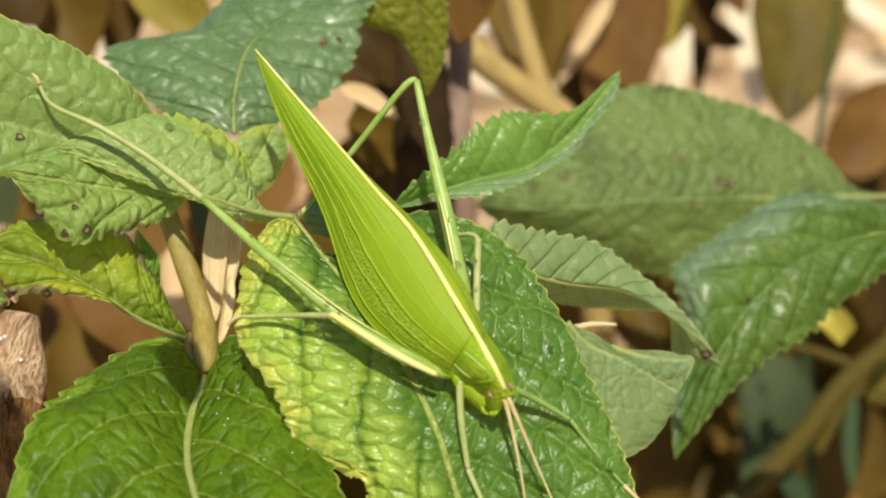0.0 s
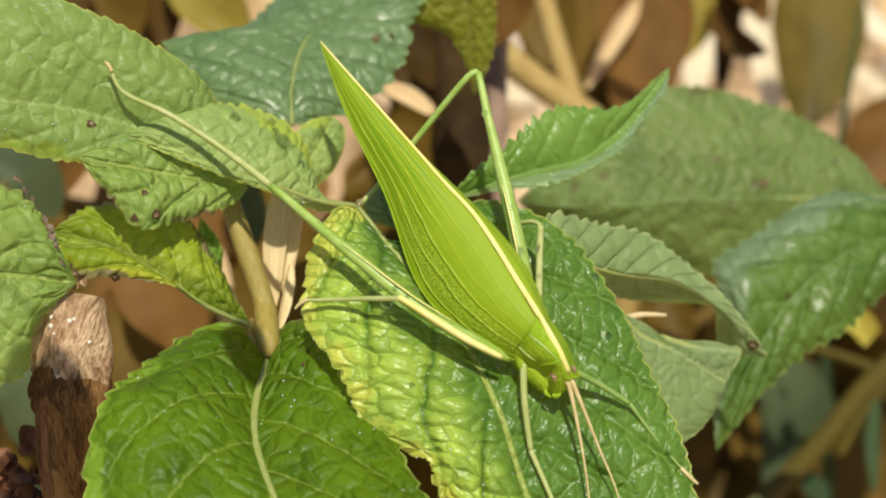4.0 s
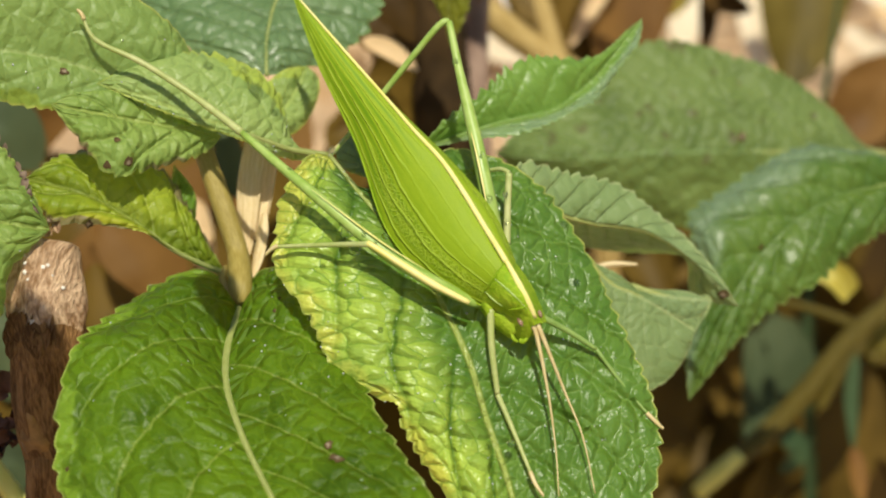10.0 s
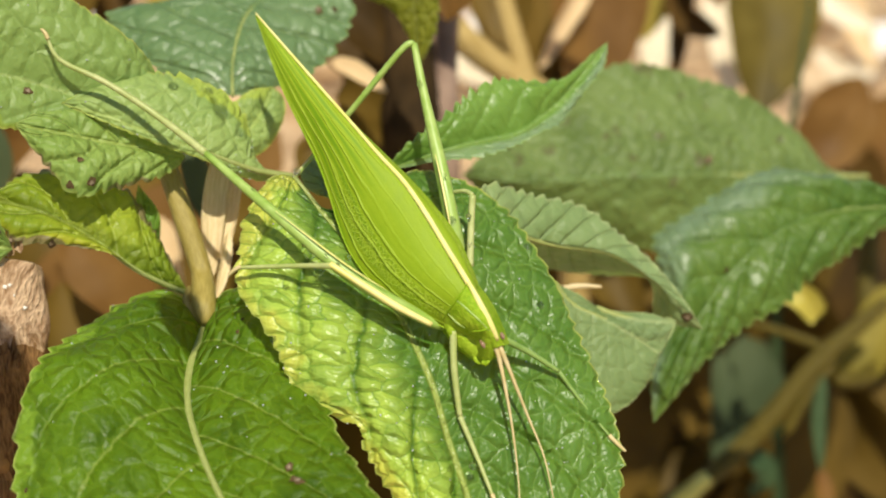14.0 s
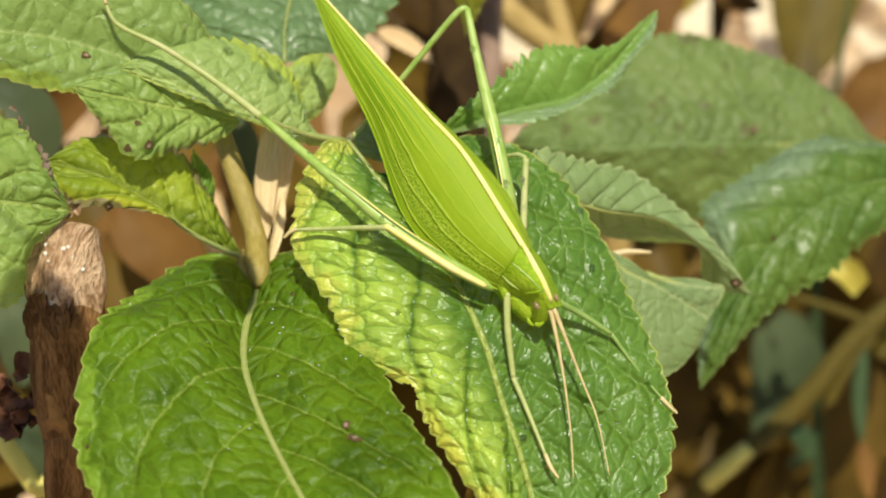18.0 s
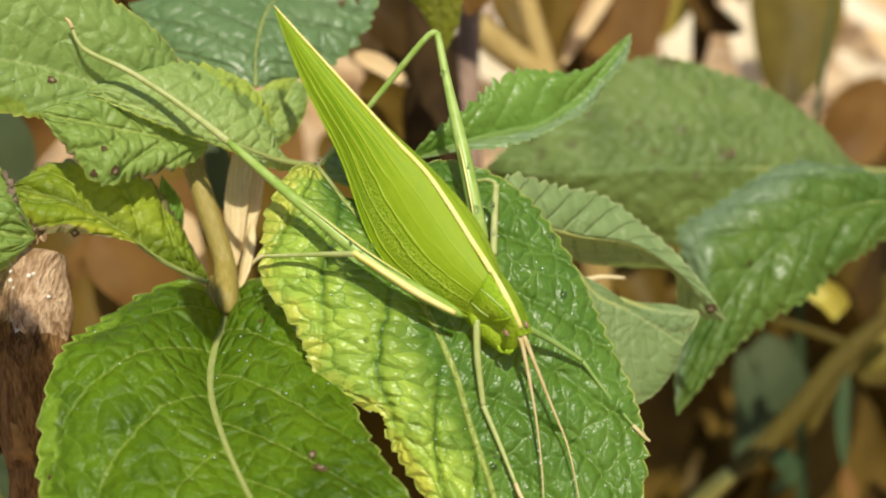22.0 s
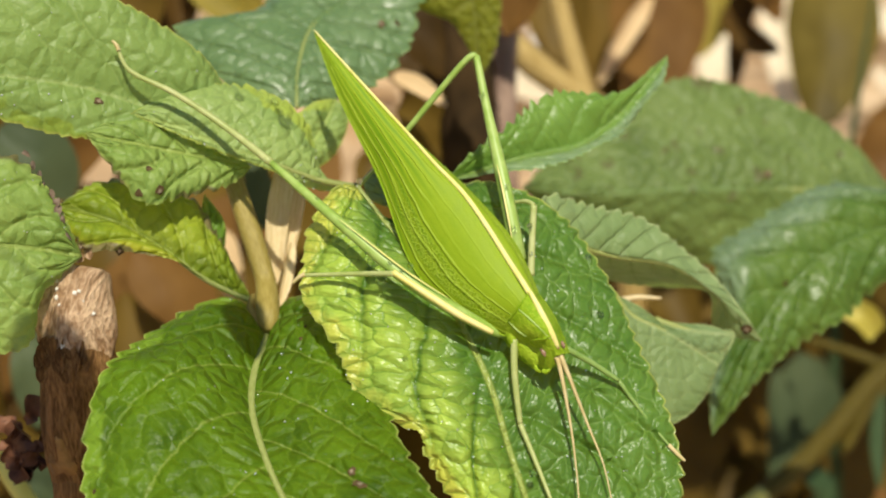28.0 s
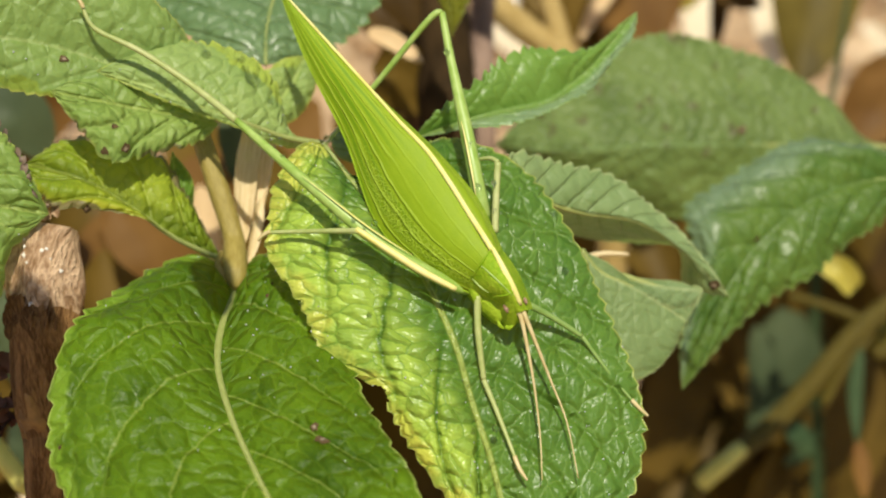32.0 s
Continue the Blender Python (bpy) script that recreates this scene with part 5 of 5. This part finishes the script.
tube("stem", [(3.9, 49.9, -104.5), (12.9, 41.8, -104.5), (20.8, 35.9, -104.5), (28.7, 29.0, -104.5), (33.9, 10.8, -114.0), (36.1, -49.0, -133.0), (36.4, -157.8, -152.0), (35.6, -333.0, -171.0), (34.4, -539.0, -190.0)], [3.0, 3.0, 2.8, 3.2, 3.4, 3.4, 3.6, 4.0, 4.0], M_tan, dead, 10, 60)
tube("branch", [(14.8, 70.1, -114.0), (17.9, 56.4, -110.2), (20.5, 45.3, -106.4), (23.7, 34.2, -104.5)], [1.8, 2.0, 2.2, 2.2], M_tan, dead, 10, 20)
dry("leaf", [(-44.6, 6.7, -70.0), (-43.5, -1.0, -70.0), (-40.8, -8.6, -70.0)], 2.6, M_dry_pale, dead, 15, 0.5)
dry("leaf", [(40.9, 72.0, -136.8), (41.2, 54.2, -136.8), (39.0, 31.4, -136.8)], 11, M_dry, dead, 10, 0.3)
dry("leaf", [(40.1, 62.1, -131.1), (33.1, 50.9, -131.1), (28.1, 41.2, -133.0)], 2.2, M_dry_pale, dead, 20, 0.6)
dry("leaf", [(15.7, 73.5, -142.5), (20.5, 57.6, -140.6), (20.7, 40.5, -136.8)], 7, M_brown, dead, -15, 0.4)
dry("leaf", [(89.6, 81.1, -171.0), (87.6, 59.4, -167.2), (83.9, 34.0, -161.5)], 11.5, M_hanging, dead, 5, 0.35)
dry("leaf", [(59.4, 81.5, -171.0), (58.5, 66.0, -171.0), (56.9, 53.4, -171.0)], 7, M_olive, dead, 0, 0.4)
dry("leaf", [(63.5, 78.7, -152.0), (61.6, 61.4, -152.0), (61.0, 38.8, -152.0)], 3.4, M_brown_shade, dead, 30, 0.8)
dry("leaf", [(70.4, 66.2, -142.5), (62.6, 57.3, -142.5), (71.6, 51.2, -146.3)], 4, M_brown_shade, dead, -40, 0.9)
dry("leaf", [(59.2, 69.9, -140.6), (65.5, 62.1, -140.6), (71.3, 57.5, -144.4)], 5, M_dry, dead, 30, 0.8)
dry("leaf", [(111.7, 26.1, -228.0), (120.0, 35.8, -228.0), (129.2, 51.9, -228.0)], 11, M_dry, dead, 0, 0.3)
dry("leaf", [(150.2, 50.6, -266.0), (142.8, 33.0, -266.0), (131.8, 11.8, -266.0)], 12, M_dry, dead, 20, 0.3)
dry("leaf", [(147.7, 98.7, -304.0), (149.3, 81.4, -304.0), (156.7, 62.1, -304.0)], 5, M_dry_pale, dead, 0, 0.4)
dry("leaf", [(7.2, 60.1, -66.5), (8.6, 50.1, -66.5), (6.5, 41.5, -68.4)], 6, M_dry, dead, -30, 0.3)
dry("leaf", [(-13.3, 33.0, -57.0), (-8.5, 31.0, -57.0), (-3.8, 27.6, -57.0)], 1.6, M_dry_pale, dead, 10, 0.3)
dry("leaf", [(-13.1, 27.6, -66.5), (-7.2, 26.6, -68.4), (-1.4, 19.7, -72.2)], 6, M_brown, dead, -10, 0.3)
dry("leaf", [(-9.8, 20.0, -76.0), (-4.7, 23.3, -79.8), (0.6, 26.4, -79.8)], 4, M_dry, dead, 30, 0.5)
dry("leaf", [(-74.3, 65.1, -95.0), (-68.9, 55.0, -95.0), (-65.8, 41.7, -95.0)], 8, M_brown, dead, 0, 0.3)
dry("leaf", [(-63.3, 66.9, -104.5), (-61.1, 55.4, -104.5), (-62.4, 42.8, -104.5)], 5, M_brown_shade, dead, 30, 0.4)
dry("leaf", [(-57.2, 67.1, -95.0), (-50.1, 57.0, -95.0), (-40.3, 45.8, -95.0)], 6.5, M_olive, dead, -10, 0.4)
dry("leaf", [(-34.5, 67.8, -95.0), (-40.2, 58.0, -95.0), (-45.4, 49.7, -98.8)], 7, M_dry_pale, dead, 20, 0.3)
dry("leaf", [(-84.5, 63.3, -85.5), (-78.2, 56.8, -85.5), (-72.4, 48.4, -87.4)], 8, M_brown_shade, dead, 20, 0.3)
dry("leaf", [(-19.3, 44.4, -95.0), (-12.8, 39.9, -95.0), (-6.4, 34.6, -98.8)], 5, M_brown_shade, dead, 20, 0.3)
dry("leaf", [(-8.3, 44.2, -95.0), (-7.3, 35.4, -95.0), (-11.0, 24.6, -98.8)], 6, M_brown_shade, dead, -20, 0.3)
dry("leaf", [(-19.6, 24.5, -95.0), (-16.4, 17.8, -95.0), (-15.7, 10.1, -98.8)], 6, M_brown, dead, 0, 0.3)
dry("leaf", [(28.8, 44.7, -152.0), (40.7, 40.5, -152.0), (53.2, 42.0, -155.8)], 7, M_brown_shade, dead, 0, 0.3)
dry("leaf", [(113.0, 18.6, -247.0), (126.7, 23.5, -247.0), (143.5, 11.4, -247.0)], 12, M_brown_shade, dead, 0, 0.3)
dry("leaf", [(-58.6, 4.5, -60.8), (-50.9, -3.5, -60.8), (-45.2, -12.6, -62.7)], 6.5, M_dry, dead, 0, 0.3)
# near-white leaves added where sunlit patches show behind
dry("leaf", [(99.4, 82.0, -256.5), (93.9, 64.9, -247.0), (96.5, 51.3, -247.0)], 5.5, M_sunlit_patch, dead, 0, 0.3)
dry("leaf", [(130.8, 66.9, -285.0), (140.0, 59.5, -285.0), (151.2, 59.5, -285.0)], 3.5, M_sunlit_patch, dead, 10, 0.3)
dry("leaf", [(128.9, 89.1, -285.0), (138.2, 79.8, -285.0), (151.2, 74.3, -285.0)], 4, M_sunlit_patch, dead, 10, 0.3)
dry("leaf", [(60.7, 78.6, -247.0), (64.1, 73.4, -247.0), (67.5, 64.9, -247.0)], 3.5, M_sunlit_patch, dead, 0, 0.3)
dry("leaf", [(9.5, 64.9, -247.0), (16.4, 56.4, -247.0), (30.0, 54.7, -247.0)], 5, M_sunlit_patch, dead, 0, 0.3)
dry("leaf", [(-15.7, 67.6, -95.0), (-14.7, 59.8, -95.0), (-10.4, 50.9, -95.0)], 8, M_brown_shade, dead, 0, 0.3)

dry("leaf", [(-15.0, 47.0, -64.0), (-8.5, 40.5, -64.0), (-4.0, 33.5, -66.0)], 4.5, M_brown_shade, dead, 15, 0.3)
dry("leaf", [(27.0, 68.0, -150.0), (31.0, 51.0, -150.0), (36.0, 35.0, -150.0)], 7.0, M_brown, dead, 10, 0.3)
dry("leaf", [(62.0, 84.0, -205.0), (66.0, 66.0, -205.0), (64.0, 46.0, -205.0)], 5.5, M_sunlit_patch, dead, 0, 0.3)
dry("leaf", [(82.0, 80.0, -210.0), (86.0, 62.0, -210.0), (87.0, 42.0, -210.0)], 6.5, M_sunlit_patch, dead, 10, 0.3)
dry("leaf", [(-9.0, 58.0, -110.0), (-6.5, 46.0, -110.0), (-5.0, 33.0, -110.0)], 6.0, M_brown_shade, dead, 15, 0.3)

# unseen branch and leaves added overhead to shade the weed
tube("unseen_shade_branch", [(14.8, 70.1, -114.0), (27.6, 93.7, -66.5), (67.1, 109.0, -28.5), (118.0, 105.0, -0.0)], [1.8, 1.8, 1.6, 1.0], M_tan, dead, 8, 30)
over = rnd(31)
for _ in range(9):
    p = Vector((over.uniform(48, 120), over.uniform(82, 108), over.uniform(-14, 8)))
    a = over.uniform(0, 6.3)
    e = Vector((math.cos(a), math.sin(a), over.uniform(-0.4, 0.4))) * 12
    dry("leaf", [p - e, p + Vector((0, 0, 2)), p + e], 7, M_olive, dead, over.uniform(-30, 30), 0.3, 4, 6)

# unseen twig added overhead: two leaves shade cut stem and front leaf's base
tube("unseen_shade_twig", [Vector((-23.2, 47.3, 80)), Vector((-20, 80, 126)), Vector((-45, 112, 160)), Vector((-100, 110, 150)), Vector((-160, 0, 90)), Vector((-190, -350, -100))], [0.22, 0.25, 0.35, 0.8, 1.6, 2.2], M_tan, dead, 6, 40)
tube("unseen_shade_stalk", [Vector((-42.5, 67.0, 120)), Vector((-48, 85, 138)), Vector((-75, 112, 157))], [0.25, 0.25, 0.35], M_tan, dead, 6, 16)
dry("leaf", [Vector((-23.2, 47.5, 80)), Vector((-22.2, 41, 80)), Vector((-21.0, 34.5, 80))], 2.6, M_olive, dead, 0, 0.1, 8, 14)
dry("leaf", [Vector((-42.5, 67.0, 120)), Vector((-42.5, 53, 120)), Vector((-45, 26, 120))], 7.0, M_olive, dead, 0, 0.1, 8, 14, point=0.5)

trunk = thing("dark_stump", "dark weathered woody stem behind the shrub", "stem", (-0.6, -360.2, -171.0))
tube("trunk", [(-3.9, 66.6, -68.4), (-1.9, 44.4, -68.4), (0.1, 29.3, -68.4), (0.6, 4.2, -72.2), (0.7, -84.4, -95.0), (0.1, -287.9, -152.0), (-0.6, -616.3, -190.0)], [4.6, 4.8, 4.8, 5, 5.2, 6, 7], M_dark, trunk, 18, 50, lumps=0.25)
tube("side_stem", [(6.9, 67.4, -79.8), (6.7, 46.4, -79.8), (6.4, 25.4, -79.8), (7.0, 2.2, -81.7), (5.3, -98.7, -104.5), (2.1, -287.9, -152.0)], [2.1, 2.2, 2.3, 2.4, 2.6, 3], M_mauve, trunk, 12, 40, lumps=0.15)

grass = thing("grass_stalk", "blue-green grass stalk standing among dry leaves", "grass", (116.7, -455.0, -266.0))
dry("blade", [(116.7, -597.3, -266.0), (97.2, -156.9, -190.0), (83.8, -7.7, -142.5), (85.4, 32.9, -133.0), (90.8, 70.7, -133.0)], 2.2, M_blade, grass, 20, 0.4, 4, 40)

weed = thing("yellow_weed", "yellow-green weed with thick stems and grey leaves", "plant", (67.6, -319.9, -190.0))
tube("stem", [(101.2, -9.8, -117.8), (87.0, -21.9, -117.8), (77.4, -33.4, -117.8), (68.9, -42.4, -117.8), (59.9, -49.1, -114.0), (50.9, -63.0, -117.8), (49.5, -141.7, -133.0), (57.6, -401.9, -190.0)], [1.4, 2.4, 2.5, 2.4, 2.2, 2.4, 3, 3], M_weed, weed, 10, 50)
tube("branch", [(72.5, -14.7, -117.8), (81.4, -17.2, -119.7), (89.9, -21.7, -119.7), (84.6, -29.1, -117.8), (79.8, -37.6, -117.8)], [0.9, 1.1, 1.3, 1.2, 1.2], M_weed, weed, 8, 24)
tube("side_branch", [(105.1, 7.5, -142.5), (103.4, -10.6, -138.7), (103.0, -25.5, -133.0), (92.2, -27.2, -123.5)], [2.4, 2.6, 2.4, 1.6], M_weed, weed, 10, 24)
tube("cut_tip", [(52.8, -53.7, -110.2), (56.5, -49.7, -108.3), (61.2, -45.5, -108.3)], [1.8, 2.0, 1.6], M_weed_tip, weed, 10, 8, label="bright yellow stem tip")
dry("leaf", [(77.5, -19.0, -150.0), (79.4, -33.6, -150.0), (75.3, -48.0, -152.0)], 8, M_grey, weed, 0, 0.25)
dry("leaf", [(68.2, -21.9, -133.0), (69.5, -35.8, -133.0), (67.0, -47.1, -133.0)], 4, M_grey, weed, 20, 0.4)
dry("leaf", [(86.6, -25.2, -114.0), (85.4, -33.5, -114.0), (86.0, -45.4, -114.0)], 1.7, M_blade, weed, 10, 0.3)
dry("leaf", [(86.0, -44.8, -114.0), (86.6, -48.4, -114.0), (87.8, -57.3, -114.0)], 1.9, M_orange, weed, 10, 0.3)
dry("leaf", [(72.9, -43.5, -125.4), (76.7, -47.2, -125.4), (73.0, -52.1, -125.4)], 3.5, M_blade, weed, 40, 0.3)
dry("leaf", [(94.8, -28.1, -133.0), (101.1, -21.8, -133.0), (109.8, -5.4, -136.8)], 6, M_olive, weed, 20, 0.3)
flower = thing("yellow_petal", "small bright yellow fallen petal caught on the weed", "flower", (77.4, -13.2, -95.0))
dry("petal", [(74.2, -7.4, -96.9), (77.1, -9.0, -95.0), (80.4, -12.5, -96.9)], 2.9, M_petal, flower, 10, 0.7, 8, 10, point=0.35)

blue = thing("grey_leaf", "blurred grey-blue leaf behind the curled leaves", "leaf", (-71.7, 11.7, -57.0))
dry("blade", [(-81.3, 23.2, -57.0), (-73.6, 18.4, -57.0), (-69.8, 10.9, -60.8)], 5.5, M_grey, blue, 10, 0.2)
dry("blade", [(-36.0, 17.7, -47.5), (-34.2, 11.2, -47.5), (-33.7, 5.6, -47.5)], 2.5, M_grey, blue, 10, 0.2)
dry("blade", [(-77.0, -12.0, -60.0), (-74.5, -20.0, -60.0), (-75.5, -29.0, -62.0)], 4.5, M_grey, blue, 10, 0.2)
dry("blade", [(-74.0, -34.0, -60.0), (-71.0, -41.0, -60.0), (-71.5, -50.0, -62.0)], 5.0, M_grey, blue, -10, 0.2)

# brown dead leaves, coloured dark to fill the shade low down
straw = thing("leaning_reed", "yellow-green smooth reed leaning beside the cut stem", "reed", (-110.0, -420.0, -120.0))
tube("stalk", [(-73.0, -22.0, -22.0), (-66.5, -31.5, -20.0), (-61.0, -39.0, -20.0), (-56.5, -48.0, -24.0), (-58.0, -150.0, -60.0), (-80.0, -640.0, -150.0)], [1.1, 1.4, 1.5, 1.6, 2.0, 2.4], M_weed_tip, straw, 10, 50)

heap = thing("brown_foliage", "mass of withered leaves coloured dark in place of shade", "plant", (99.4, -261.8, -304.0))
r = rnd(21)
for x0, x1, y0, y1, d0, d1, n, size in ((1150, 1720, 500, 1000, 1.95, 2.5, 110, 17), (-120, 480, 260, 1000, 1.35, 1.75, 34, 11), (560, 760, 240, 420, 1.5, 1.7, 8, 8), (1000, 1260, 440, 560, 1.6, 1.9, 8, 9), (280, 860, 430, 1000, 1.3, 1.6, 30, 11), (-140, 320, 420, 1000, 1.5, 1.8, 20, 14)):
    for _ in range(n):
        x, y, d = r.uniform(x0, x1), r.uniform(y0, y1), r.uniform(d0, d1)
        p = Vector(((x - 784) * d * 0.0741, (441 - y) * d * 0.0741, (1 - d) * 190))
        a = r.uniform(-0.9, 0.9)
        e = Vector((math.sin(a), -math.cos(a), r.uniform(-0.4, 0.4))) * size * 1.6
        dry("leaf", [p - e, p + Vector((r.uniform(-2, 2), r.uniform(-2, 2), 3)), p + e], size * r.uniform(0.45, 0.8), r.choice((M_brown, M_brown_shade, M_brown, M_brown) if x0 > 900 or y > 660 else (M_brown, M_dry, M_dry, M_brown)), heap, r.uniform(-50, 50), r.uniform(0.1, 0.6), 6, 8)


# ---- what moves: the folded wings swing slowly aside ----
def motions():
    hub = S((7.1, -6.5, 21.8))
    rows = [(0, 0), (9, 0), (12.5, 0.35), (14.5, 0.45), (17, 0.6), (19, 0.85), (20, 1.15), (22, 1.35), (25, 1.65), (28.5, 1.75), (32, 1.95)]
    for ob in (left_wing, right_wing, abdomen):
        walk(ob, [(t, Matrix.Translation(hub) @ Matrix.Rotation(radians(a), 4, AZ) @ Matrix.Translation(-hub)) for t, a in rows])


motions()
